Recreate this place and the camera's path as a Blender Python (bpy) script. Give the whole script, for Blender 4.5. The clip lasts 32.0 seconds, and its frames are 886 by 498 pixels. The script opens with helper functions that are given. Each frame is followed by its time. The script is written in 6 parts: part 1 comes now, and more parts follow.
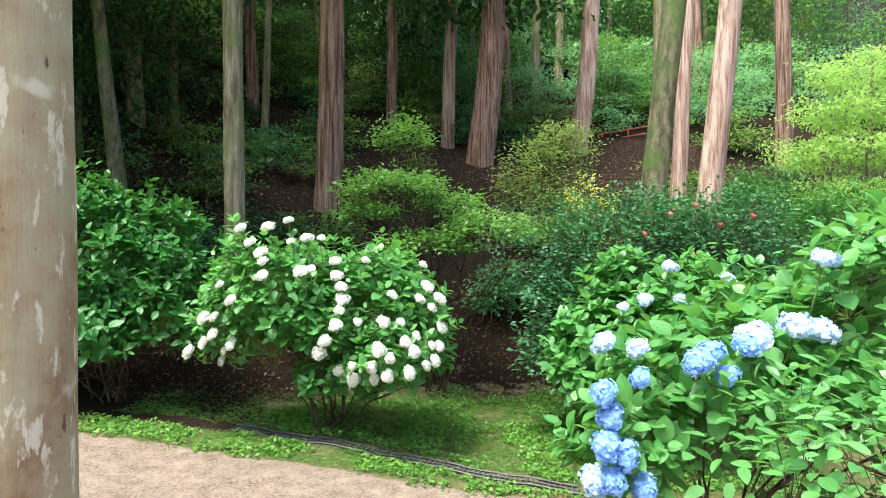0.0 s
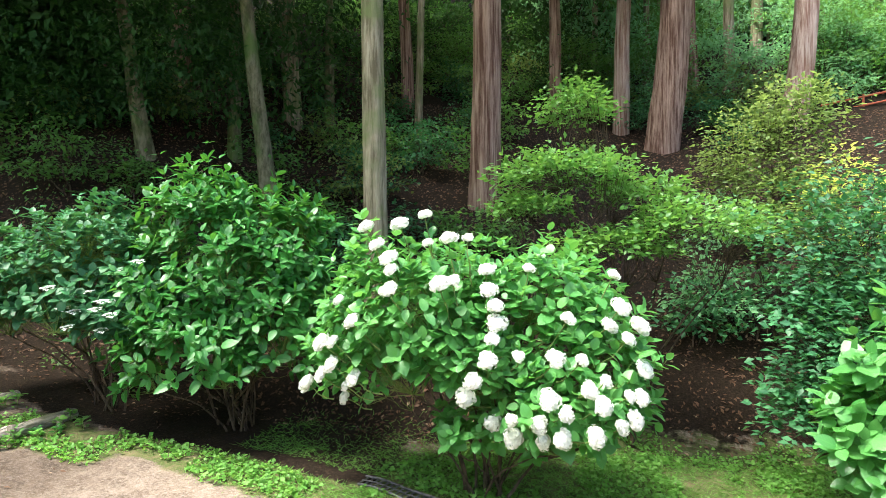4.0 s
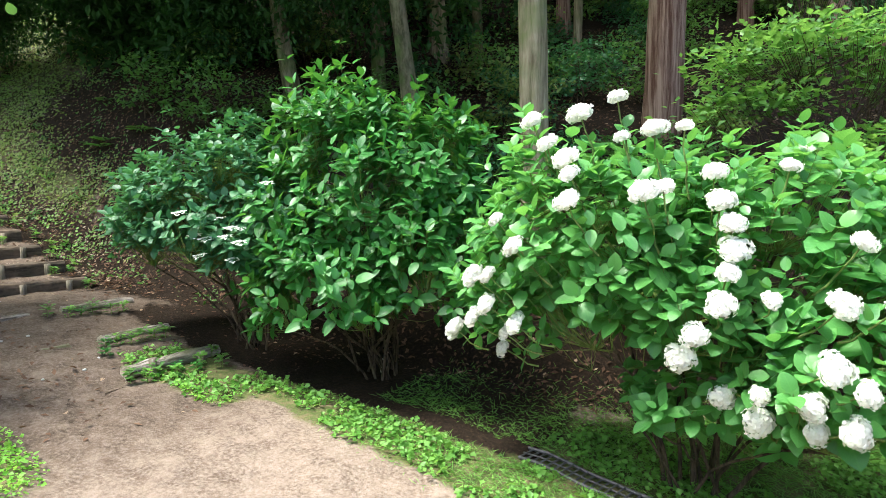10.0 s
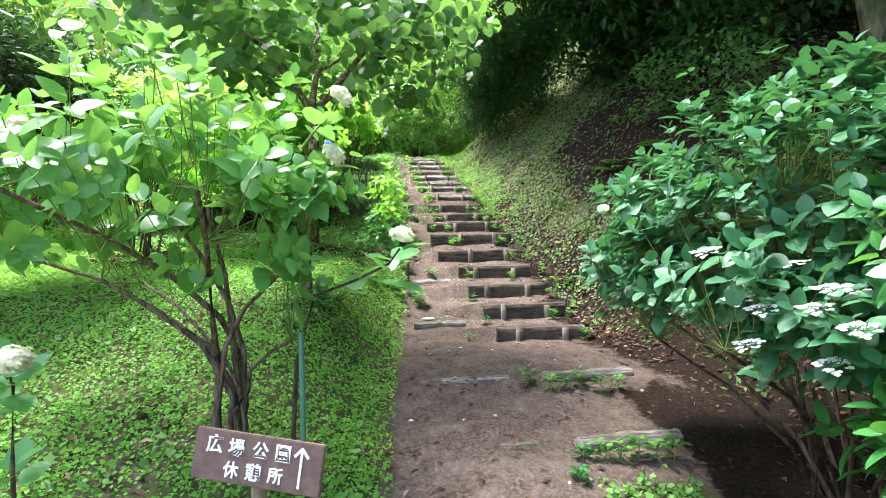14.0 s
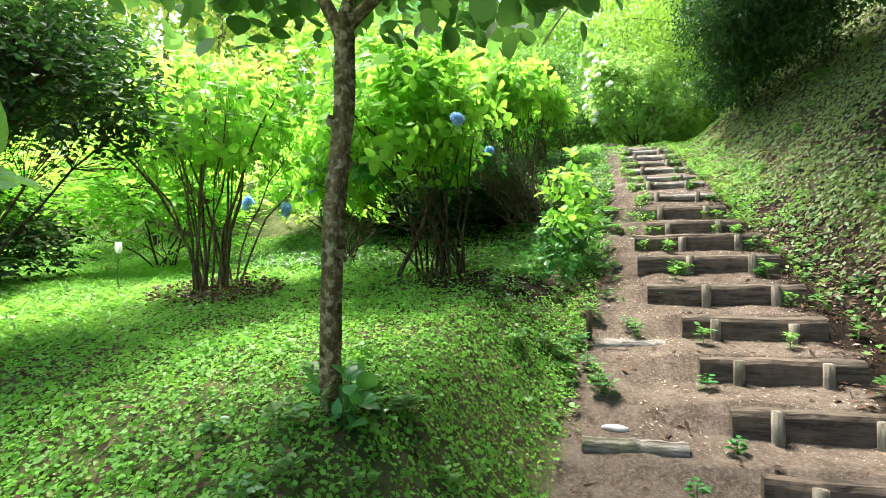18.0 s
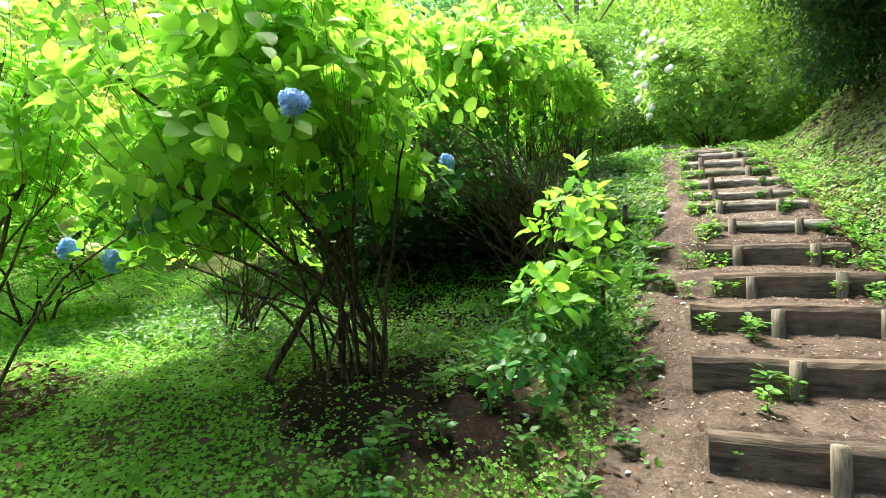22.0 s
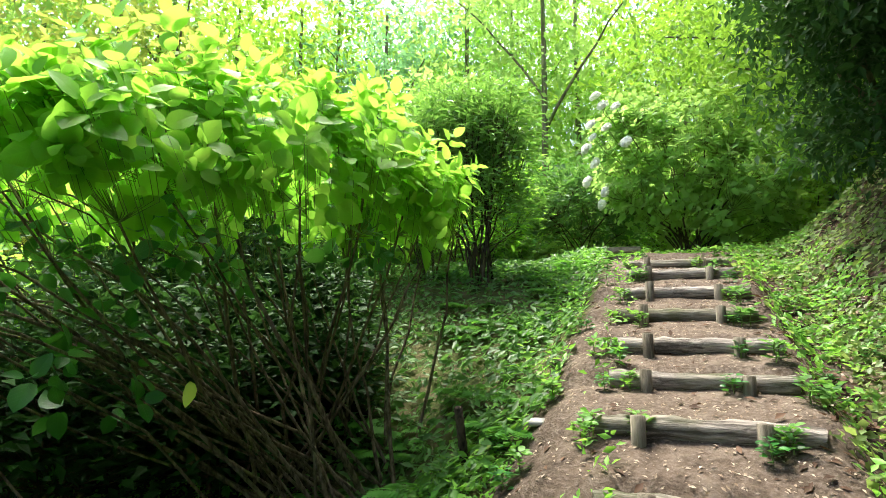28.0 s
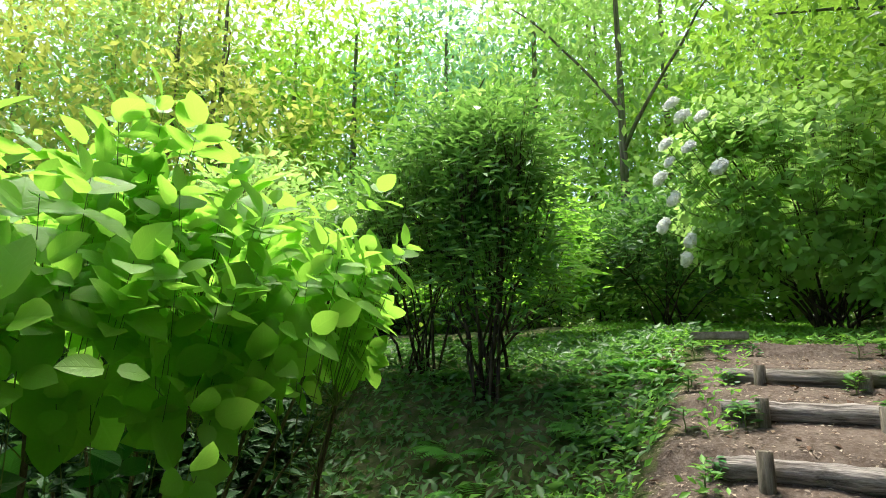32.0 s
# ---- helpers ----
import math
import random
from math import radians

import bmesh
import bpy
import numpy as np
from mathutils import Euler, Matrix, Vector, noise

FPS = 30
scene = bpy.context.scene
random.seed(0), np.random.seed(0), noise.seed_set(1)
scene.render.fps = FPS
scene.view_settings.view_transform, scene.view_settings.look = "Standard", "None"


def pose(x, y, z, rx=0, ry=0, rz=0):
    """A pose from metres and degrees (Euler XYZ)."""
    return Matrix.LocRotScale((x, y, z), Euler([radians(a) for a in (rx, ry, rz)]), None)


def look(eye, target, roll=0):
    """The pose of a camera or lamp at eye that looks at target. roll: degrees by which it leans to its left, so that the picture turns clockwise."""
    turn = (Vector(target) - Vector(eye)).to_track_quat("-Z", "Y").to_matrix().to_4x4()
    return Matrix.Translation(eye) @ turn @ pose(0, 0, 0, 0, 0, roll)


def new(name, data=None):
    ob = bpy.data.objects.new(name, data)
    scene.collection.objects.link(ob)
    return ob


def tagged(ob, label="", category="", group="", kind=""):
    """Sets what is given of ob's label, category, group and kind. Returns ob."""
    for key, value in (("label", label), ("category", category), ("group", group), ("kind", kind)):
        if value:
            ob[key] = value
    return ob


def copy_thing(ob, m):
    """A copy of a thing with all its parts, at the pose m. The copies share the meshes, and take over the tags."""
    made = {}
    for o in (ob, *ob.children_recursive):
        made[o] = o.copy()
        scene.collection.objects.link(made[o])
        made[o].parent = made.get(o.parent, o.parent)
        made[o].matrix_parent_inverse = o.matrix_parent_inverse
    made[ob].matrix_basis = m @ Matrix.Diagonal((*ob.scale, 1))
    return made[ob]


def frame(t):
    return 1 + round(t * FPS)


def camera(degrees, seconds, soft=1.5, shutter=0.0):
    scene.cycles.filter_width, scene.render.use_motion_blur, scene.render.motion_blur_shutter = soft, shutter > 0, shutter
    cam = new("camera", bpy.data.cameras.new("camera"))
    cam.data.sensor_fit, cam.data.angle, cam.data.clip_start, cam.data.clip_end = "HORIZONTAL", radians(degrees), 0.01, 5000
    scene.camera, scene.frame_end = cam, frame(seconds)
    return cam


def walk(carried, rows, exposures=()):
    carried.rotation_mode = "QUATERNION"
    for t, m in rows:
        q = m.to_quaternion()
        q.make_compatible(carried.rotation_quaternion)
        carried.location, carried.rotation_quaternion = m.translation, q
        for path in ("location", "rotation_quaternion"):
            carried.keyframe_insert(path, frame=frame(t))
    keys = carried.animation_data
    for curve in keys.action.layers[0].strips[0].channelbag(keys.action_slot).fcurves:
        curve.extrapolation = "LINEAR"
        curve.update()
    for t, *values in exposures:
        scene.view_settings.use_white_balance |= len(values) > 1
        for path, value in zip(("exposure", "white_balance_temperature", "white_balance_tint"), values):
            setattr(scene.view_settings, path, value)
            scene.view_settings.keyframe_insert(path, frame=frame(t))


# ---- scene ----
cam = camera(76.3, 32.0, soft=0.9)
METRES, EYE, TILT, LEAN, TURN = 15.0, 1.55, 0.0, 0.0, 0.0
ROWS = [
    (0.0, 0.0, 0.0, 0.0, 0.0, 0.0, -0.0),
    (0.5, -0.0016, 0.011, -0.0004, 1.8, -0.03, 0.11),
    (1.0, -0.0051, 0.0264, 0.0015, 4.26, -0.03, 0.14),
    (1.5, -0.0062, 0.038, 0.0008, 7.63, -0.0, 0.19),
    (2.0, -0.0038, 0.0513, 0.0006, 10.34, -0.03, 0.32),
    (2.5, -0.0054, 0.063, -0.0012, 11.95, 0.04, 0.33),
    (3.0, -0.0103, 0.0775, -0.0003, 12.85, 0.15, 0.4),
    (3.5, -0.0142, 0.0877, -0.0, 14.19, 0.23, 0.43),
    (4.0, -0.0147, 0.0989, 0.0002, 16.21, 0.37, 0.39),
    (4.5, -0.0173, 0.1056, 0.0003, 17.82, 0.52, 0.34),
    (6.5, -0.0233, 0.1124, -0.0028, 16.7, 0.8, 0.2),
    (7.0, -0.0229, 0.1121, -0.0025, 15.99, -0.09, 0.32),
    (7.5, -0.0237, 0.113, -0.0025, 15.54, -1.0, 0.48),
    (8.0, -0.0223, 0.1196, -0.0029, 15.91, -1.74, 0.48),
    (8.5, -0.0191, 0.1288, -0.0029, 16.9, -2.41, 0.47),
    (9.0, -0.0213, 0.1357, -0.0054, 19.54, -3.07, 0.43),
    (9.5, -0.0326, 0.1454, -0.015, 24.47, -3.56, 0.52),
    (10.0, -0.0483, 0.1576, -0.0177, 30.94, -3.86, 0.79),
    (10.5, -0.063, 0.171, -0.0188, 37.91, -3.27, 0.91),
    (11.0, -0.0777, 0.1821, -0.018, 45.24, -2.43, 1.08),
    (11.5, -0.095, 0.1897, -0.0167, 52.1, -1.78, 1.26),
    (12.0, -0.1074, 0.2019, -0.0171, 58.85, -1.22, 1.32),
    (12.5, -0.1201, 0.2188, -0.016, 64.51, -0.91, 1.32),
    (13.0, -0.1363, 0.2289, -0.0172, 70.08, -0.52, 1.3),
    (13.5, -0.158, 0.2336, -0.0142, 75.82, -0.23, 1.24),
    (14.0, -0.1755, 0.2405, -0.0149, 80.04, -0.02, 1.19),
    (14.5, -0.1948, 0.2471, -0.0126, 83.1, 0.16, 1.12),
    (16.5, -0.2825, 0.2679, -0.01, 90.24, 0.75, 0.66),
    (17.0, -0.3036, 0.2717, -0.0049, 93.62, 0.82, 0.58),
    (17.5, -0.3209, 0.2774, -0.0043, 98.28, 0.8, 0.6),
    (18.0, -0.3383, 0.2813, -0.0006, 102.98, 0.74, 0.68),
    (18.5, -0.359, 0.2788, 0.002, 107.34, 0.74, 0.68),
    (19.0, -0.3769, 0.2775, 0.0056, 111.01, 0.82, 0.65),
    (19.5, -0.3951, 0.2802, 0.0101, 113.62, 0.84, 0.66),
    (20.0, -0.4097, 0.2822, 0.0152, 114.02, 0.94, 0.63),
    (20.5, -0.4273, 0.2833, 0.0177, 113.67, 0.99, 0.59),
    (21.0, -0.4465, 0.2911, 0.0199, 113.16, 1.03, 0.54),
    (21.5, -0.4652, 0.298, 0.0258, 111.58, 1.1, 0.49),
    (22.0, -0.4842, 0.3032, 0.0265, 109.63, 1.28, 0.5),
    (22.5, -0.498, 0.3101, 0.0298, 108.71, 1.45, 0.45),
    (23.0, -0.5106, 0.3225, 0.035, 108.11, 1.4, 0.42),
    (23.5, -0.5197, 0.3311, 0.0396, 107.7, 1.33, 0.44),
    (24.0, -0.5379, 0.335, 0.0405, 107.47, 1.35, 0.42),
    (24.5, -0.5525, 0.3388, 0.0483, 107.67, 1.27, 0.43),
    (25.0, -0.5697, 0.3471, 0.051, 107.93, 1.27, 0.44),
    (25.5, -0.5854, 0.3522, 0.0595, 108.02, 1.23, 0.44),
    (27.5, -0.6529, 0.3527, 0.0739, 109.58, 7.32, -0.3),
    (28.0, -0.667, 0.3499, 0.0809, 111.19, 8.0, -0.22),
    (28.5, -0.6893, 0.3444, 0.0831, 112.38, 8.71, -0.14),
    (29.0, -0.7055, 0.3418, 0.0917, 113.64, 9.24, -0.12),
    (29.5, -0.7209, 0.3449, 0.0962, 115.68, 9.65, -0.05),
    (30.0, -0.731, 0.3465, 0.105, 117.41, 9.78, 0.04),
    (30.5, -0.7441, 0.347, 0.1054, 118.55, 9.99, 0.09),
    (31.0, -0.7615, 0.3464, 0.1137, 119.4, 10.16, 0.03),
    (31.5, -0.7743, 0.3494, 0.1169, 120.35, 10.32, -0.01),
    (32.0, -0.7866, 0.3518, 0.1264, 121.1, 10.29, -0.12),
]
walk(cam, [(t, pose(0, 0, EYE, TILT, LEAN, TURN) @ pose(METRES * x, METRES * y, METRES * z, 90 + pitch, roll, yaw)) for t, x, y, z, yaw, pitch, roll in ROWS],
     [(0.0, 1.65, 6300, 10), (3.0, 1.95, 6300, 10), (6.0, 2.15, 6400, 10), (10.0, 1.9, 6200, 10), (12.0, 2.3, 5900, 20), (13.0, 2.35, 5800, 20), (15.0, 2.4, 6000, 18), (18.0, 2.35, 6300, 10), (21.0, 2.3, 6500, 10), (25.0, 2.15, 6500, 10), (28.0, 1.95, 6500, 10), (32.0, 1.35, 6300, 10)])

# ---- light ----
world = bpy.data.worlds.new("sky")
scene.world = world
world.use_nodes = True
wn = world.node_tree
sky = wn.nodes.new("ShaderNodeTexSky")
sky.sky_type = "NISHITA"
sky.sun_disc = False
SUN_EL, SUN_AZ = radians(68), radians(224)
sky.sun_elevation, sky.sun_rotation = SUN_EL, SUN_AZ
sky.dust_density, sky.ozone_density = 4.0, 0.6
wn.nodes["Background"].inputs[1].default_value = 0.15
wn.links.new(sky.outputs[0], wn.nodes["Background"].inputs[0])
sun_data = bpy.data.lights.new("sun", "SUN")
sun_data.energy, sun_data.angle, sun_data.color = 2.7, radians(20), (1.0, 0.96, 0.86)
sun = new("sun", sun_data)
SUN_DIR = Vector((math.sin(SUN_AZ) * math.cos(SUN_EL), math.cos(SUN_AZ) * math.cos(SUN_EL), math.sin(SUN_EL)))
sun.matrix_world = look(SUN_DIR * 60, (0, 0, 0))

rng = np.random.default_rng(7)


# ---- materials ----
def base_mat(name):
    m = bpy.data.materials.new(name)
    m.use_nodes = True
    return m, m.node_tree, m.node_tree.nodes["Principled BSDF"]


def node(nt, kind, **values):
    n = nt.nodes.new(kind)
    for k, v in values.items():
        n.inputs[k].default_value = v
    return n


def ramp(nt, fac, stops):
    n = nt.nodes.new("ShaderNodeValToRGB")
    while len(n.color_ramp.elements) < len(stops):
        n.color_ramp.elements.new(0.5)
    for e, (p, c) in zip(n.color_ramp.elements, stops):
        e.position, e.color = p, (*c, 1)
    nt.links.new(fac, n.inputs[0])
    return n.outputs[0]


def mixed(nt, fac, a, b, blend="MIX"):
    n = nt.nodes.new("ShaderNodeMix")
    n.data_type, n.blend_type = "RGBA", blend
    for sock, v in ((n.inputs[0], fac), (n.inputs[6], a), (n.inputs[7], b)):
        if isinstance(v, (int, float)):
            sock.default_value = v
        elif isinstance(v, tuple):
            sock.default_value = (*v, 1)
        else:
            nt.links.new(v, sock)
    return n.outputs[2]


def math_node(nt, op, a, b=0.0):
    n = nt.nodes.new("ShaderNodeMath")
    n.operation = op
    for sock, v in zip(n.inputs, (a, b)):
        if isinstance(v, (int, float)):
            sock.default_value = v
        else:
            nt.links.new(v, sock)
    return n.outputs[0]


def noise_tex(nt, scale, detail=5.0, rough=0.6, coords=None):
    n = node(nt, "ShaderNodeTexNoise", Scale=scale, Detail=detail, Roughness=rough)
    if coords is None:
        coords = nt.nodes.new("ShaderNodeTexCoord").outputs["Object"]
    nt.links.new(coords, n.inputs["Vector"])
    return n.outputs[0]


def bump(nt, bsdf, height, strength, distance=0.02):
    n = node(nt, "ShaderNodeBump", Strength=strength, Distance=distance)
    nt.links.new(height, n.inputs["Height"])
    nt.links.new(n.outputs[0], bsdf.inputs["Normal"])


def piece_random(nt):
    a = nt.nodes.new("ShaderNodeObjectInfo").outputs["Random"]
    b = nt.nodes.new("ShaderNodeNewGeometry").outputs["Random Per Island"]
    return math_node(nt, "FRACT", math_node(nt, "ADD", a, b))


def leaf_mat(name, dark, light, glow, share=0.4, rough=0.45, old=None, spec=0.25):
    m, nt, p = base_mat(name)
    r = piece_random(nt)
    stops = [(0.0, dark), (0.85, light)]
    if old:
        stops += [(0.93, light), (1.0, old)]
    col = ramp(nt, r, stops)
    patch = noise_tex(nt, 9.0, 3.0)
    col = mixed(nt, math_node(nt, "MULTIPLY", patch, 0.5), col, dark)
    ax, ay = nt.nodes.new("ShaderNodeAttribute"), nt.nodes.new("ShaderNodeAttribute")
    ax.attribute_name, ay.attribute_name = "across", "along"
    side = math_node(nt, "ABSOLUTE", ax.outputs["Fac"])
    rib = math_node(nt, "ABSOLUTE", math_node(nt, "SUBTRACT", math_node(nt, "FRACT", math_node(nt, "MULTIPLY", math_node(nt, "SUBTRACT", ay.outputs["Fac"], math_node(nt, "MULTIPLY", side, 0.8)), 7.0)), 0.5))
    vein = math_node(nt, "MAXIMUM", ramp(nt, rib, [(0.4, (0, 0, 0)), (0.49, (1, 1, 1))]), ramp(nt, side, [(0.012, (1, 1, 1)), (0.03, (0, 0, 0))]))
    vein = math_node(nt, "MULTIPLY", vein, ramp(nt, ay.outputs["Fac"], [(0.0, (0, 0, 0)), (0.02, (1, 1, 1))]))
    col = mixed(nt, math_node(nt, "MULTIPLY", vein, 0.3), col, light)
    nt.links.new(col, p.inputs["Base Color"])
    p.inputs["Roughness"].default_value = rough
    p.inputs["Specular IOR Level"].default_value = spec
    bump(nt, p, math_node(nt, "SUBTRACT", math_node(nt, "MULTIPLY", noise_tex(nt, 60.0, 2.0), 0.5), vein), 0.35, 0.003)
    tr = nt.nodes.new("ShaderNodeBsdfTranslucent")
    nt.links.new(mixed(nt, math_node(nt, "MULTIPLY", r, 0.6), glow, light), tr.inputs[0])
    mix = nt.nodes.new("ShaderNodeMixShader")
    mix.inputs[0].default_value = share
    nt.links.new(p.outputs[0], mix.inputs[1])
    nt.links.new(tr.outputs[0], mix.inputs[2])
    nt.links.new(mix.outputs[0], nt.nodes["Material Output"].inputs[0])
    return m


def petal_mat(name, a, b, share=0.3):
    return leaf_mat(name, a, b, b, share, 0.6, spec=0.2)


def bark_mat(name, dark, light, scale=(14, 14, 2.0), moss=None, strength=0.8, patch=1.7):
    m, nt, p = base_mat(name)
    co = nt.nodes.new("ShaderNodeTexCoord").outputs["Object"]
    mp = nt.nodes.new("ShaderNodeMapping")
    mp.inputs["Scale"].default_value = scale
    nt.links.new(co, mp.inputs[0])
    fine = noise_tex(nt, 1.0, 8.0, 0.7, mp.outputs[0])
    wide = noise_tex(nt, patch, 3.0, 0.6, co)
    col = ramp(nt, fine, [(0.4, dark), (0.6, light)])
    col = mixed(nt, math_node(nt, "MULTIPLY", wide, 0.55), col, dark)
    if moss:
        fac = ramp(nt, wide, [(0.48, (0, 0, 0)), (0.62, (1, 1, 1))])
        col = mixed(nt, math_node(nt, "MULTIPLY", fac, 0.75), col, moss)
    nt.links.new(col, p.inputs["Base Color"])
    p.inputs["Roughness"].default_value = 0.9
    p.inputs["Specular IOR Level"].default_value = 0.15
    bump(nt, p, fine, strength, 0.03)
    return m


M_WHITE_BUSH = leaf_mat("leaf_fresh", (0.045, 0.19, 0.045), (0.13, 0.37, 0.09), (0.22, 0.55, 0.08), 0.34, 0.36, spec=0.5)
M_FRESH = leaf_mat("leaf_tender", (0.05, 0.19, 0.045), (0.15, 0.39, 0.085), (0.3, 0.6, 0.08), 0.32, 0.34, spec=0.5)
M_SHOOT = leaf_mat("leaf_shoot", (0.1, 0.31, 0.03), (0.21, 0.5, 0.06), (0.38, 0.74, 0.07), 0.5)
# Glossy dark green; also serves as the shaded lower leaves of three hydrangeas.
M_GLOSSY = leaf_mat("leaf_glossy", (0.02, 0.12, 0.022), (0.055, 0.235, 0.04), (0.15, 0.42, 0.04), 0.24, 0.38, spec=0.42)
M_BLUISH = leaf_mat("leaf_bluish", (0.022, 0.095, 0.04), (0.055, 0.2, 0.07), (0.12, 0.36, 0.07), 0.22, 0.42, spec=0.35)
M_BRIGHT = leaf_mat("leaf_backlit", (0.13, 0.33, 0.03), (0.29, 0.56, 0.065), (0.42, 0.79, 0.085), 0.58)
M_PALE = leaf_mat("leaf_pale", (0.16, 0.34, 0.07), (0.34, 0.56, 0.13), (0.55, 0.8, 0.2), 0.5)
M_MAPLE = leaf_mat("leaf_maple", (0.1, 0.26, 0.03), (0.24, 0.45, 0.04), (0.5, 0.75, 0.08), 0.55)
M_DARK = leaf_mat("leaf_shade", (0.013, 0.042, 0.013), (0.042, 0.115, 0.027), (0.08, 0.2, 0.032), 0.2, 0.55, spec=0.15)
M_MID = leaf_mat("leaf_mid", (0.035, 0.1, 0.026), (0.11, 0.24, 0.055), (0.22, 0.48, 0.08), 0.38, 0.45, spec=0.3)
M_OLIVE = leaf_mat("leaf_olive", (0.07, 0.13, 0.035), (0.22, 0.32, 0.09), (0.4, 0.55, 0.12), 0.4, 0.45, old=(0.4, 0.36, 0.12), spec=0.3)
M_MIDGREEN = leaf_mat("leaf_midgreen", (0.045, 0.15, 0.03), (0.16, 0.36, 0.075), (0.3, 0.58, 0.08), 0.36, 0.38, spec=0.5)
M_SPRAY = leaf_mat("leaf_spray", (0.06, 0.16, 0.02), (0.2, 0.36, 0.045), (0.36, 0.62, 0.06), 0.42, 0.45, spec=0.3)
M_WOODS = leaf_mat("leaf_woods", (0.07, 0.22, 0.1), (0.22, 0.46, 0.22), (0.35, 0.7, 0.25), 0.42)
M_YELLOW = leaf_mat("leaf_yellow", (0.25, 0.36, 0.05), (0.5, 0.58, 0.12), (0.7, 0.75, 0.15), 0.5)
M_COVER = leaf_mat("ground_leaf", (0.09, 0.27, 0.035), (0.24, 0.52, 0.075), (0.36, 0.7, 0.08), 0.42, old=(0.3, 0.25, 0.08))
M_VERGE = leaf_mat("verge_leaf", (0.06, 0.18, 0.03), (0.19, 0.4, 0.08), (0.3, 0.55, 0.08), 0.35)
M_LITTER = leaf_mat("dead_leaf", (0.035, 0.02, 0.012), (0.15, 0.085, 0.05), (0.3, 0.15, 0.06), 0.1, 0.75, old=(0.45, 0.34, 0.22), spec=0.2)
M_CHIP = leaf_mat("dry_chip", (0.16, 0.11, 0.07), (0.5, 0.42, 0.32), (0.5, 0.4, 0.3), 0.1, 0.8, spec=0.15)
M_WHITE = petal_mat("petal_white", (0.82, 0.84, 0.76), (0.92, 0.92, 0.88), 0.48)
M_CREAM = petal_mat("petal_cream", (0.62, 0.68, 0.4), (0.86, 0.86, 0.68))
M_BLUE = petal_mat("petal_blue", (0.2, 0.4, 0.85), (0.45, 0.68, 0.97), 0.4)
M_LIGHTBLUE = petal_mat("petal_pale_blue", (0.4, 0.6, 0.88), (0.75, 0.85, 0.95))
M_PINK = petal_mat("petal_pink", (0.6, 0.12, 0.12), (0.8, 0.35, 0.3))
M_STEM = bark_mat("stem", (0.03, 0.022, 0.016), (0.16, 0.12, 0.08), (40, 40, 8))
M_TAN_STEM = bark_mat("tan_stem", (0.06, 0.045, 0.03), (0.29, 0.225, 0.15), (40, 40, 8))
M_TWIG = bark_mat("green_brown_twig", (0.1, 0.15, 0.035), (0.24, 0.32, 0.09), (40, 40, 8), strength=0.3)
M_GREEN_STEM = bark_mat("green_stem", (0.09, 0.14, 0.04), (0.25, 0.33, 0.1), (40, 40, 8), strength=0.3)
M_CEDAR = bark_mat("cedar_bark", (0.09, 0.045, 0.03), (0.42, 0.3, 0.23), (18, 18, 0.9))
M_GREY_BARK = bark_mat("grey_bark", (0.1, 0.085, 0.05), (0.36, 0.32, 0.22), (16, 16, 1.6), (0.13, 0.16, 0.06))
M_MOSSY = bark_mat("mossy_bark", (0.06, 0.06, 0.03), (0.22, 0.2, 0.13), (12, 12, 4), (0.07, 0.13, 0.03))
M_PALE_BARK = bark_mat("pale_bark", (0.2, 0.11, 0.08), (0.6, 0.48, 0.4), (18, 18, 0.9))
M_LICHEN = bark_mat("spotted_bark", (0.06, 0.045, 0.018), (0.22, 0.17, 0.07), (26, 26, 14), (0.42, 0.37, 0.22), patch=34.0)
M_LOG = bark_mat("weathered_log", (0.085, 0.073, 0.06), (0.52, 0.47, 0.41), (42, 3, 42), (0.1, 0.11, 0.05), 0.9)
M_PLANK = bark_mat("weathered_plank", (0.045, 0.036, 0.027), (0.15, 0.12, 0.09), (34, 4, 34), (0.16, 0.12, 0.085), 0.6, patch=5.0)
M_PEG = bark_mat("weathered_peg", (0.1, 0.085, 0.06), (0.34, 0.3, 0.23), (30, 30, 4))
M_CUT = bark_mat("cut_wood", (0.2, 0.17, 0.13), (0.45, 0.4, 0.32), (30, 30, 30), strength=0.3)


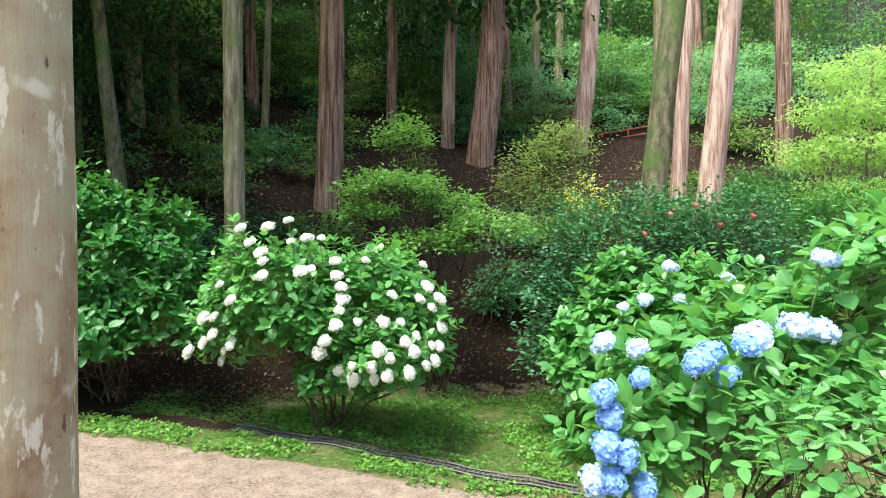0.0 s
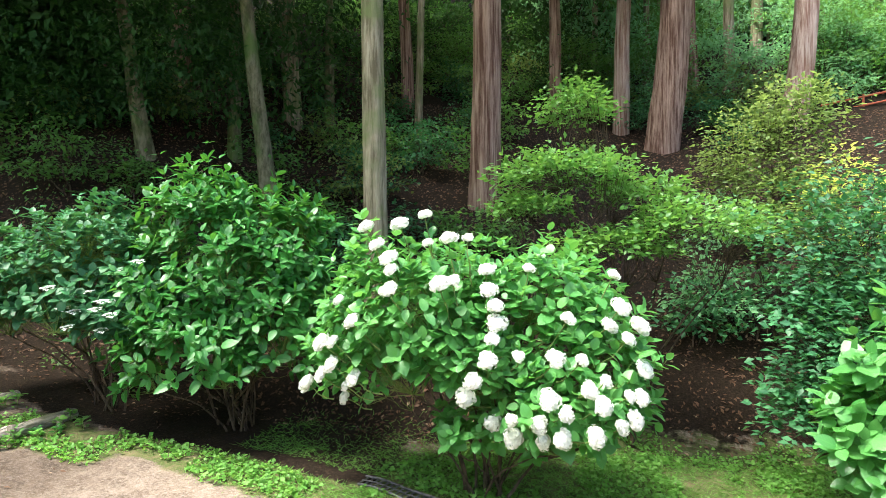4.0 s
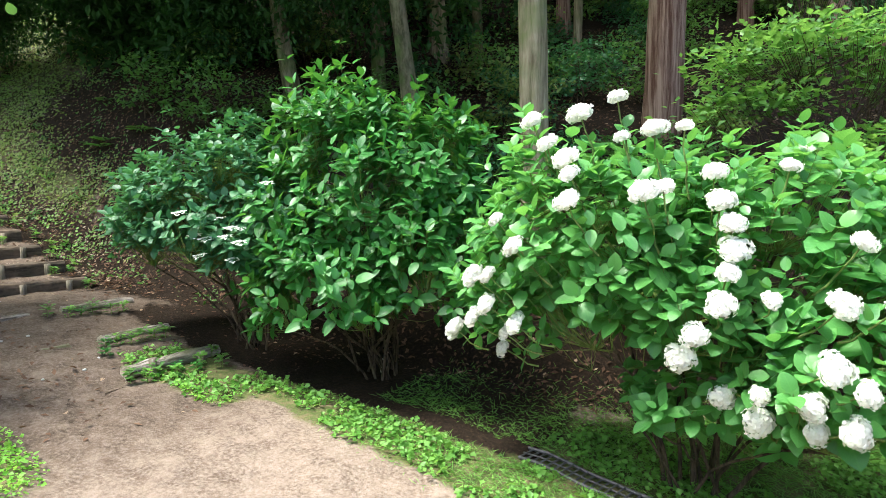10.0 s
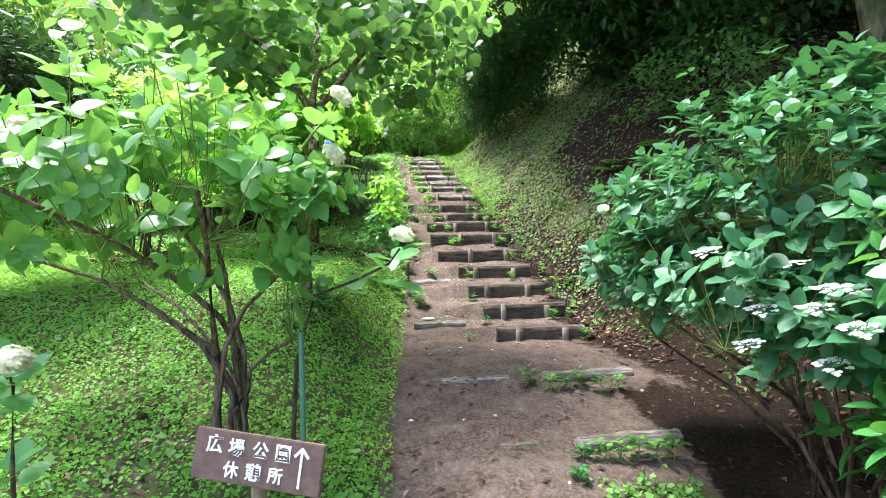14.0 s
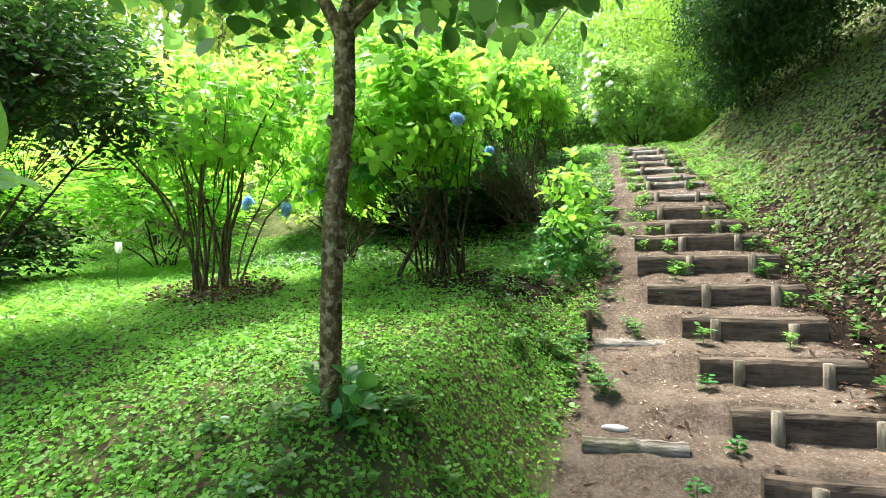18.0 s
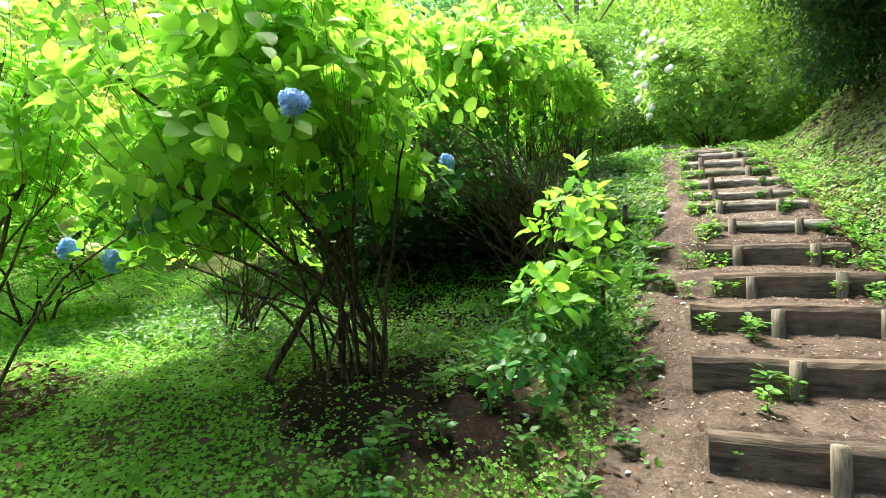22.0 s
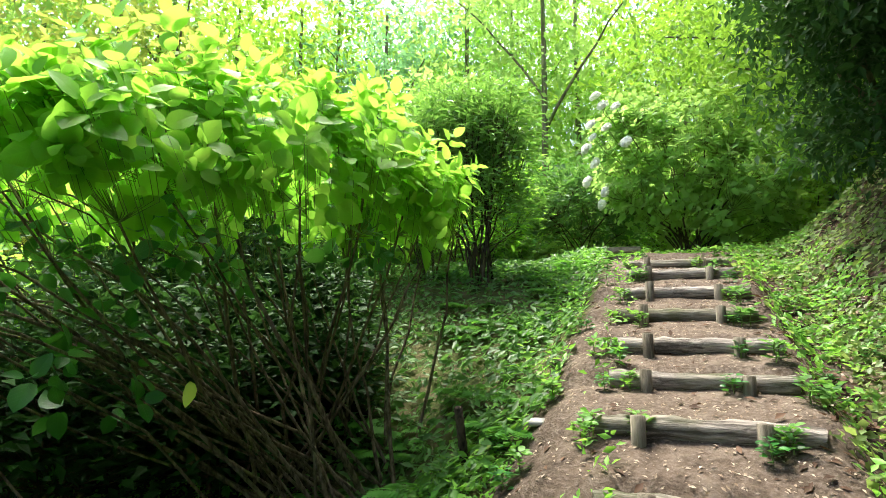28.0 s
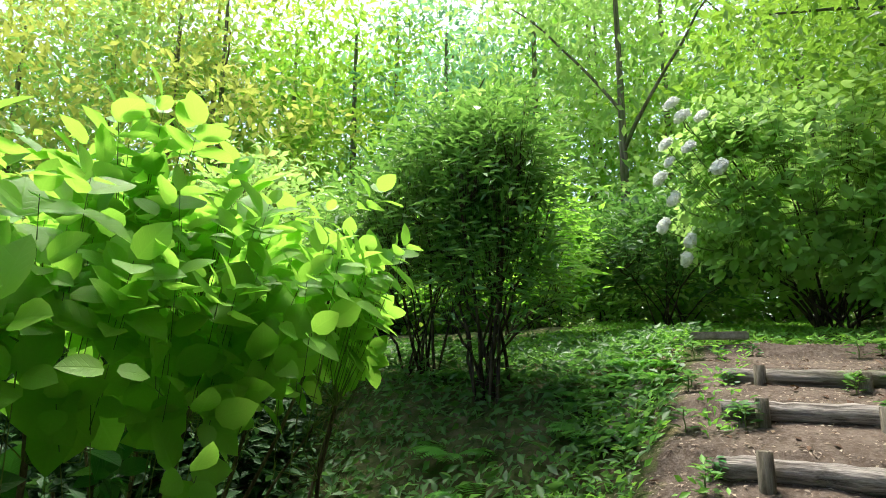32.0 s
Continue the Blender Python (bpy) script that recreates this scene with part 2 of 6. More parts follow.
def ground_mat():
    m, nt, p = base_mat("forest_ground")
    co = nt.nodes.new("ShaderNodeTexCoord").outputs["Object"]
    grass = nt.nodes.new("ShaderNodeAttribute")
    grass.attribute_name = "grass"
    gravel = nt.nodes.new("ShaderNodeAttribute")
    gravel.attribute_name = "gravel"
    litter_and_shade = nt.nodes.new("ShaderNodeAttribute")
    litter_and_shade.attribute_name = "litter_and_shade"
    fine, mid, wide = noise_tex(nt, 45.0, 6.0, 0.7, co), noise_tex(nt, 7.0, 5.0, 0.65, co), noise_tex(nt, 1.3, 4.0, 0.6, co)
    dirt = ramp(nt, mid, [(0.35, (0.11, 0.08, 0.056)), (0.52, (0.18, 0.136, 0.1)), (0.68, (0.26, 0.208, 0.162))])
    dirt = mixed(nt, ramp(nt, fine, [(0.4, (0, 0, 0)), (0.7, (1, 1, 1))]), dirt, (0.31, 0.26, 0.212))
    humus = ramp(nt, mid, [(0.35, (0.038, 0.027, 0.019)), (0.55, (0.074, 0.054, 0.039)), (0.7, (0.115, 0.087, 0.064))])
    humus = mixed(nt, ramp(nt, fine, [(0.48, (0, 0, 0)), (0.75, (1, 1, 1))]), humus, (0.15, 0.118, 0.095))
    dirt = mixed(nt, gravel.outputs["Fac"], humus, dirt)
    moss = ramp(nt, mid, [(0.35, (0.04, 0.062, 0.018)), (0.52, (0.085, 0.112, 0.034)), (0.66, (0.16, 0.135, 0.072))])
    moss = mixed(nt, ramp(nt, fine, [(0.5, (0, 0, 0)), (0.66, (1, 1, 1))]), moss, (0.13, 0.1, 0.06))
    # Litter colour, also painted where bushes shade the ground.
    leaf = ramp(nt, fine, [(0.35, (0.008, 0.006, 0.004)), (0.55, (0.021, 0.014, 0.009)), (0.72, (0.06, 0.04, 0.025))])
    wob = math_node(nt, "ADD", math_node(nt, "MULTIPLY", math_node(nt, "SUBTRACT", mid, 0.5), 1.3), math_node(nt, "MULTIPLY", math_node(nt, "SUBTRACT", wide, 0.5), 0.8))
    for attr, colour in ((grass, moss), (litter_and_shade, leaf)):
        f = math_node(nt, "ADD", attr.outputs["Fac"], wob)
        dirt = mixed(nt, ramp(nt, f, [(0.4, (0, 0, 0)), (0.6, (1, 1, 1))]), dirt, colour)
    nt.links.new(dirt, p.inputs["Base Color"])
    p.inputs["Roughness"].default_value = 0.95
    p.inputs["Specular IOR Level"].default_value = 0.1
    bump(nt, p, math_node(nt, "ADD", fine, mid), 0.7, 0.03)
    return m


M_GROUND = ground_mat()


def plain_mat(name, a, b, rough=0.6, scale=20.0, metal=0.0):
    m, nt, p = base_mat(name)
    f = noise_tex(nt, scale, 5.0)
    nt.links.new(ramp(nt, f, [(0.3, a), (0.7, b)]), p.inputs["Base Color"])
    p.inputs["Roughness"].default_value, p.inputs["Metallic"].default_value = rough, metal
    bump(nt, p, f, 0.3, 0.005)
    return m


M_BOARD = plain_mat("sign_board", (0.09, 0.055, 0.042), (0.17, 0.11, 0.085), 0.75, 25)
M_PAINT = plain_mat("white_paint", (0.7, 0.7, 0.66), (0.85, 0.85, 0.82), 0.7)
M_POSTWOOD = bark_mat("post_wood", (0.2, 0.16, 0.11), (0.42, 0.36, 0.27), (30, 30, 3), strength=0.4)


def post_mat():
    """Smooth old wood, olive and brown, with pale flakes and cracks."""
    m, nt, p = base_mat("old_post")
    co = nt.nodes.new("ShaderNodeTexCoord").outputs["Object"]
    mp, mq = nt.nodes.new("ShaderNodeMapping"), nt.nodes.new("ShaderNodeMapping")
    mp.inputs["Scale"].default_value = (26, 26, 9)
    mq.inputs["Scale"].default_value = (60, 60, 3)
    nt.links.new(co, mp.inputs[0])
    nt.links.new(co, mq.inputs[0])
    wide, flake, grain = noise_tex(nt, 4.5, 5.0, 0.65, co), noise_tex(nt, 1.0, 5.0, 0.65, mp.outputs[0]), noise_tex(nt, 1.0, 6.0, 0.7, mq.outputs[0])
    big = noise_tex(nt, 6.5, 3.0, 0.5, co)
    col = ramp(nt, wide, [(0.38, (0.24, 0.135, 0.07)), (0.5, (0.38, 0.3, 0.18)), (0.62, (0.42, 0.39, 0.24))])
    col = mixed(nt, math_node(nt, "MULTIPLY", grain, 0.45), col, (0.12, 0.085, 0.05))
    fac = math_node(nt, "MAXIMUM", ramp(nt, flake, [(0.57, (0, 0, 0)), (0.62, (1, 1, 1))]), ramp(nt, big, [(0.66, (0, 0, 0)), (0.7, (1, 1, 1))]))
    col = mixed(nt, math_node(nt, "MULTIPLY", fac, 0.75), col, (0.62, 0.57, 0.44))
    col = mixed(nt, ramp(nt, flake, [(0.33, (1, 1, 1)), (0.37, (0, 0, 0))]), col, (0.1, 0.06, 0.04))
    nt.links.new(col, p.inputs["Base Color"])
    p.inputs["Roughness"].default_value = 0.75
    p.inputs["Specular IOR Level"].default_value = 0.25
    bump(nt, p, math_node(nt, "ADD", flake, grain), 0.4, 0.006)
    return m


M_OLDPOST = post_mat()
M_GREENPOLE = plain_mat("green_pole", (0.05, 0.16, 0.1), (0.1, 0.24, 0.15), 0.5)
M_GRATE = plain_mat("drain_plastic", (0.03, 0.03, 0.03), (0.1, 0.1, 0.1), 0.5, 40)
M_SOIL = plain_mat("dark_soil", (0.025, 0.018, 0.012), (0.09, 0.06, 0.04), 0.95, 25)
M_RED = plain_mat("vermilion_paint", (0.28, 0.055, 0.025), (0.45, 0.11, 0.045), 0.65)
M_STONE = plain_mat("stone", (0.3, 0.29, 0.27), (0.6, 0.59, 0.56), 0.85, 12)


# ---- mesh helpers ----
def mesh_of(name, verts, faces, mat, smooth=False):
    """A mesh from an (n, 3) and an (m, k) array."""
    verts, faces = np.asarray(verts, np.float32), np.asarray(faces, np.int32)
    me = bpy.data.meshes.new(name)
    n, k = faces.shape
    me.vertices.add(len(verts))
    me.vertices.foreach_set("co", verts.ravel())
    me.loops.add(n * k)
    me.loops.foreach_set("vertex_index", faces.ravel())
    me.polygons.add(n)
    me.polygons.foreach_set("loop_start", np.arange(n, dtype=np.int32) * k)
    me.polygons.foreach_set("loop_total", np.full(n, k, np.int32))
    if smooth:
        me.polygons.foreach_set("use_smooth", np.ones(n, bool))
    me.materials.append(mat)
    me.update(calc_edges=True)
    return me


def under(ob, parent):
    """Parents ob, whose pose is in the world, to a thing or part."""
    ob.parent = parent
    top = parent
    while top.parent:
        top = top.parent
    ob.matrix_parent_inverse = Matrix.Translation(-top.location) if parent is top else Matrix.Identity(4)
    return ob


def part_mesh(name, me, parent, label="", kind=""):
    return tagged(under(new(name, me), parent), label, "", "", kind)


def part(name, bm, mat, parent, label=""):
    me = bpy.data.meshes.new(name)
    bm.to_mesh(me)
    bm.free()
    me.materials.append(mat)
    return part_mesh(name, me, parent, label)


def thing(name, at, label, category, group=""):
    ob = new(name)
    ob.empty_display_size = 0.1
    ob.location = at
    return tagged(ob, label, category, group)


def frames_of(d, n):
    """Rotations whose y axes are d and whose z axes lean to n."""
    d = d / np.linalg.norm(d, axis=1, keepdims=True)
    x = np.cross(d, n)
    x /= np.maximum(np.linalg.norm(x, axis=1, keepdims=True), 1e-6)
    return np.stack([x, d, np.cross(x, d)], axis=2)


def spread(proto, pos, rot, size):
    """Vertices and faces of many copies of a proto."""
    pv, pf = proto
    v = np.einsum("nij,kj->nki", rot * np.asarray(size).reshape(-1, 1, 1), pv) + pos[:, None, :]
    f = pf[None] + (np.arange(len(pos)) * len(pv))[:, None, None]
    return v.reshape(-1, 3), f.reshape(-1, pf.shape[1])


def broad_leaf(width=0.62, fold=0.1, curl=0.16, wave=0.0):
    """An ovate leaf one long, folded at its midrib."""
    ts = [0.0, 0.13, 0.38, 0.63, 0.84, 1.0]
    ws = [0.0, 0.34, 0.52, 0.48, 0.29, 0.0]
    v = [(0, t, -curl * t * t) for t in ts]
    for s in (-1, 1):
        for i in range(1, 5):
            v.append((s * ws[i] * width, ts[i] - 0.02, fold * ws[i] * 2 - curl * ts[i] ** 2 + wave * (-1) ** i * s))
    f = []
    for s, o in ((-1, 6), (1, 10)):
        t = [(0, 1, o)]
        for i in range(3):
            t += [(i + 1, i + 2, o + i + 1), (i + 1, o + i + 1, o + i)]
        t += [(4, 5, o + 3)]
        f += t if s > 0 else [(a, c, b) for a, b, c in t]
    return np.array(v, float), np.array([(a, c, b) for a, b, c in f])


def small_leaf(width=0.45, fold=0.08):
    v = [(0, 0, 0), (0, 1, -0.08), (-width / 2, 0.45, fold), (width / 2, 0.45, fold)]
    return np.array(v, float), np.array([(0, 1, 2), (0, 3, 1)])


BROAD = [broad_leaf(0.66, 0.07), broad_leaf(0.74, 0.04, 0.22, 0.012), broad_leaf(0.6, 0.1, 0.08, 0.015)]
OBOVATE = [broad_leaf(0.5, 0.08, 0.12), broad_leaf(0.55, 0.05, 0.2, 0.01), broad_leaf(0.46, 0.1, 0.05)]
SMALL = small_leaf()
NARROW = small_leaf(0.3)
LEAFLET = small_leaf(0.62, 0.07)
CLOVER = small_leaf(0.85, 0.12)
BLADE = small_leaf(0.07, 0.01)
ROUND = broad_leaf(0.8, 0.04, 0.08)


def tube(points, radii, sides=6):
    """Vertices and quads of a tapering round stem along points."""
    p = np.asarray(points, float)
    t = np.gradient(p, axis=0)
    t /= np.linalg.norm(t, axis=1, keepdims=True)
    ref = np.where(np.abs(t[:, 2:3]) > 0.9, [[1.0, 0, 0]], [[0, 0, 1.0]])
    u = np.cross(t, ref)
    u /= np.linalg.norm(u, axis=1, keepdims=True)
    w = np.cross(t, u)
    a = np.linspace(0, 2 * np.pi, sides, endpoint=False)
    r = np.asarray(radii, float).reshape(-1, 1, 1)
    v = p[:, None] + r * (u[:, None] * np.cos(a)[None, :, None] + w[:, None] * np.sin(a)[None, :, None])
    n = len(p)
    i, j = np.meshgrid(np.arange(n - 1), np.arange(sides), indexing="ij")
    k = (j + 1) % sides
    f = np.stack([i * sides + j, i * sides + k, (i + 1) * sides + k, (i + 1) * sides + j], -1).reshape(-1, 4)
    return v.reshape(-1, 3), f


def joined(pieces):
    vs, fs, o = [], [], 0
    for v, f in pieces:
        vs.append(v)
        fs.append(f + o)
        o += len(v)
    return np.concatenate(vs), np.concatenate(fs)


def arc(a, b, bend, n=6, wob=0.02):
    a, b = np.asarray(a, float), np.asarray(b, float)
    s = np.linspace(0, 1, n)[:, None]
    p = a + (b - a) * s + np.asarray(bend, float) * (4 * s * (1 - s))
    p[1:-1] += rng.normal(0, wob, (n - 2, 3))
    return p


# ---- lie of the land ----
LOGS = [(-7.75, 0.57), (-8.2, 0.75), (-8.65, 0.93), (-9.1, 1.12), (-9.55, 1.31), (-10.0, 1.53), (-10.53, 1.715), (-11.09, 1.87), (-11.6, 2.05),
        (-12.0, 2.23), (-12.42, 2.42), (-12.93, 2.56), (-13.27, 2.72), (-13.78, 2.89), (-14.25, 3.06), (-14.72, 3.23), (-15.2, 3.36), (-15.75, 3.5)]


def ease(a, b, x):
    t = np.clip((x - a) / (b - a), 0, 1)
    return t * t * (3 - 2 * t)


def ripple(x, y):
    return 0.5 * np.sin(2.3 * x + 1.1 * y) * np.sin(1.7 * y - 0.8 * x) + 0.3 * np.sin(5.1 * x - 3.7 * y + 1) * np.sin(4.3 * y + 2.2 * x) + 0.2 * np.sin(11.3 * x + 7.1 * y) * np.sin(9.7 * y - 5.3 * x)


def path_z(x):
    return np.interp(x, [-60, -20, -16, -7.75, -6.3, -5.4, -4.75, -3.1, -1.9, 0.3, 5, 60], [6, 3.75, 3.5, 0.5, 0.4, 0.24, 0.1, -0.07, -0.17, -0.4, -0.6, -1.0])


def stair_z(x):
    z = np.full_like(x, 0.0) + path_z(x)
    for i, (lx, lz) in enumerate(LOGS):
        end = LOGS[i + 1][0] if i + 1 < len(LOGS) else -16.3
        rise = (LOGS[i + 1][1] - lz - (0.14 if i < 8 else 0.075)) if i + 1 < len(LOGS) else 0.0
        inside = (x < lx - 0.07) & (x >= end - 0.07)
        z = np.where(inside, lz - 0.012 + max(rise, 0) * (lx - x) / (lx - end), z)
    return np.where(x >= LOGS[0][0] - 0.07, np.minimum(z, 0.44), z)


def height(x, y):
    x, y = np.broadcast_arrays(np.asarray(x, float), np.asarray(y, float))
    base = path_z(x)
    on = ease(4.5, 4.9, y) * (1 - ease(5.82, 5.98, y)) * ease(-6.9, -7.5, x)
    base = base * (1 - on) + stair_z(x) * on
    base = base + 0.25 * ease(4.2, 2.2, y) * ease(-3.6, -1.5, x)
    lawn = np.interp(x, [-60, -20, -17, -15, -14, -12.6, -11.5, -10.5, -9, -7, -5.6, -4.5, -3], [6, 3.8, 3.5, 3.2, 2.7, 1.95, 1.6, 1.42, 1.27, 0.95, 0.46, 0.15, 0.02])
    edge = np.interp(x, [-20, -14, -10, -8, -6, -4, -3], [4.6, 4.6, 4.5, 4.2, 3.9, 3.75, 3.6])
    w = ease(edge - 0.75, edge, y)
    w = np.maximum(w, ease(-3.4, -2.4, x))
    z = lawn * (1 - w) + base * w
    foot = np.interp(x, [-20, -16, -8, -5, -2, 0, 1.5, 4], [7.4, 6.2, 5.95, 6.15, 6.4, 7.3, 7.3, 6.6])
    up = np.maximum(y - foot, 0)
    steep = 0.68 + 0.42 * ease(-5.5, -8, x)
    climb = steep * up * up / (up + 0.35)
    z = z + np.where(up < 3, climb, steep * 2.687 + (steep * 0.25 + 0.36) * (up - 3))
    z = z + 0.12 * np.maximum(-1.5 - y, 0) - 0.1 * ease(2.5, 0.0, y) * ease(-9, -13, x)
    return z + 0.03 * ripple(x, y) * (1 - 0.8 * on) + 0.02 * ripple(3 * y, 3 * x)


def drain_y(x):
    """The line of the drain along the garden's edge."""
    return np.interp(x, [-2.0, -1.75, -0.25, 1.1], [5.43, 5.38, 5.08, 4.59])


def stand(x, y, sink=0.03):
    return Vector((x, y, float(height(x, y)) - sink))


def steps_of(bounds):
    out = [np.arange(a, b, s) for a, b, s in bounds]
    return np.concatenate(out + [[bounds[-1][1]]])


gx = steps_of([(-260, -60, 20), (-60, -24, 2), (-24, -17, 0.3), (-17, -7, 0.055), (-7, 3.5, 0.09), (3.5, 12, 0.4), (12, 60, 3), (60, 260, 20)])
gy = steps_of([(-260, -60, 20), (-60, -14, 2), (-14, 0, 0.3), (0, 8, 0.08), (8, 20, 0.3), (20, 60, 2), (60, 260, 20)])
GX, GY = np.meshgrid(gx, gy, indexing="ij")
gv = np.stack([GX, GY, height(GX, GY)], -1).reshape(-1, 3)
ii, jj = np.meshgrid(np.arange(len(gx) - 1), np.arange(len(gy) - 1), indexing="ij")
q = ii * len(gy) + jj
gf = np.stack([q, q + len(gy), q + len(gy) + 1, q + 1], -1).reshape(-1, 4)
ground_mesh = mesh_of("ground", gv, gf, M_GROUND, True)


def zones(x, y):
    """How grassy the ground is, and how dark with leaf litter and bush shade."""
    foot = np.interp(x, [-20, -16, -8, -5, -2, 0, 1.5, 4], [7.4, 6.2, 5.95, 6.15, 6.4, 7.3, 7.3, 6.6])
    edge = np.interp(x, [-20, -14, -12, -10, -8, -6, -4, -3], [4.9, 4.85, 4.62, 4.48, 4.2, 3.9, 3.75, 3.6])
    lawn = ease(edge + 0.1, edge - 0.25, y) * ease(-3.4, -4.0, x)
    foot2 = foot + (0.5 + 0.3 * ripple(1.5 * x, 1.5 * y)) * ease(-1.8, -0.6, x)
    verge = ease(4.75, 5.05, y + 0.12 * x + 0.35) * (1 - ease(foot2 - 0.8, foot2 + 0.5, y)) * ease(-4.6, -3.9, x)
    patch = ease(4.6, 4.9, y) * ease(-5.3, -4.9, x) * ease(-3.6, -4.2, x) * (1 - ease(5.1, 5.5, y))
    upper = np.maximum(ease(-7.4, -9.6, x) * ease(6.0, 6.6 - 0.5 * ease(-11.5, -13, x), y) * (1 - ease(6.7, 7.5, y) * ease(-12.5, -10.5, x)), 1.5 * ease(-15.9, -16.4, x))
    grass = np.maximum(np.maximum(lawn, verge), np.maximum(patch, 0.62 * upper))
    litter_and_shade = ease(foot2 - 0.7, foot2 + 0.3, y) * (1 - 0.55 * upper)
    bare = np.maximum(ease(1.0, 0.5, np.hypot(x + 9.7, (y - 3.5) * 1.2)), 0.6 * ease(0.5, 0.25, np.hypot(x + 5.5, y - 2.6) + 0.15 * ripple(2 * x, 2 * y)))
    # Dark ground painted for the shade beneath the thicket.
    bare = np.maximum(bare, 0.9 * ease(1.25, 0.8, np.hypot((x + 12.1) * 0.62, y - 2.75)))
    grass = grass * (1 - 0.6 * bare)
    # Bare soil takes the litter colour, which also deepens the shade on it.
    litter_and_shade = np.maximum(litter_and_shade, 0.85 * bare)
    # Shade under the bushes behind the path, painted with the litter colour.
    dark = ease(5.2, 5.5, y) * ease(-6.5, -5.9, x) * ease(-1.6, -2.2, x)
    return grass, np.maximum(litter_and_shade, dark)


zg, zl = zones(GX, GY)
for key, val in (("grass", zg), ("litter_and_shade", zl), ("gravel", np.maximum(ease(-5.2, -2.6, GX + 0.4 * ripple(GX, GY)), 0.12 + 0.2 * ease(-10, -8.6, GX) + 0.32 * ease(-11.5, -13, GX) + 0.1 * ripple(GX, GY)))):
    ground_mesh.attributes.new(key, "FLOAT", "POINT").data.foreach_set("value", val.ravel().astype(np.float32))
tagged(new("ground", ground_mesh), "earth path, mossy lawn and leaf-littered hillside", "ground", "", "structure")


# ---- plants ----
def blob_points(blobs, n, low=-0.35, shell=0.72):
    """Points in the outer shell of a heap of ellipsoids, and the ways out."""
    w = np.array([b[3] * b[4] + b[4] * b[5] + b[3] * b[5] for b in blobs])
    pick = rng.choice(len(blobs), n * 3, p=w / w.sum())
    d = rng.normal(size=(n * 3, 3))
    d /= np.linalg.norm(d, axis=1, keepdims=True)
    r = rng.uniform(shell ** 3, 1.0, n * 3) ** (1 / 3) * rng.uniform(0.9, 1.08, n * 3)
    B = np.array(blobs, float)
    h = rng.uniform(0, 6.283, 6)
    r *= 1 + 0.2 * (np.sin(4.1 * d[:, 0] + 2.3 * d[:, 2] + h[0]) * np.sin(3.7 * d[:, 1] + h[1]) + np.sin(6.3 * d[:, 2] + 4 * d[:, 0] + h[2] + pick) * np.sin(7.1 * d[:, 1] + h[3]))
    p = B[pick, :3] + d * r[:, None] * B[pick, 3:6]
    keep = d[:, 2] > low
    for b in B:
        keep &= (((p - b[:3]) / b[3:6]) ** 2).sum(1) > (shell * 0.92) ** 2
    idx = np.nonzero(keep)[0][:n]
    out = d[idx] / B[pick[idx], 3:6]
    out /= np.linalg.norm(out, axis=1, keepdims=True)
    return p[idx], out


def rosettes(tips, out, size, pairs=3, lift=0.5, spread_angle=(55, 88), flat=0.8):
    """Opposite pairs of leaves round shoot tips: places, rotations and sizes."""
    up = np.array([0, 0, 1.0])
    axis = out + lift * up + rng.normal(0, 0.18, out.shape)
    axis /= np.linalg.norm(axis, axis=1, keepdims=True)
    P, D, N, S = [], [], [], []
    ref = np.cross(axis, rng.normal(size=axis.shape))
    ref /= np.linalg.norm(ref, axis=1, keepdims=True)
    oth = np.cross(axis, ref)
    for k in range(pairs):
        for side in (0, np.pi):
            phi = side + k * np.pi / 2 + rng.normal(0, 0.25, len(tips))
            per = ref * np.cos(phi)[:, None] + oth * np.sin(phi)[:, None]
            a = np.radians(rng.uniform(*spread_angle, len(tips)) * (0.55 + 0.45 * k / max(pairs - 1, 1)) if pairs > 1 else rng.uniform(*spread_angle, len(tips)))
            d = axis * np.cos(a)[:, None] + per * np.sin(a)[:, None] - rng.uniform(-0.12, 0.2, len(tips))[:, None] * up
            P.append(tips - axis * (0.3 * k * size) + per * 0.08 * size)
            D.append(d)
            N.append(axis + flat * up + rng.normal(0, 0.15, axis.shape))
            S.append(size * rng.uniform(0.6, 1.15, len(tips)) * (0.7 + 0.15 * k))
    P, D, N, S = np.concatenate(P), np.concatenate(D), np.concatenate(N), np.concatenate(S)
    return P, frames_of(D, N), S


LEAF_CACHE = {}


def ribbed(me, local):
    """Stores how far across and along its leaf each vertex lies."""
    for key, i in (("across", 0), ("along", 1)):
        me.attributes.new(key, "FLOAT", "POINT").data.foreach_set("value", np.ascontiguousarray(local[:, i], np.float32))
    return me


def leaf_meshes(mat, protos, key):
    k = (mat.name, key)
    if k not in LEAF_CACHE:
        LEAF_CACHE[k] = [ribbed(mesh_of("leaf", v, f, mat, True), v) for v, f in protos]
    return LEAF_CACHE[k]


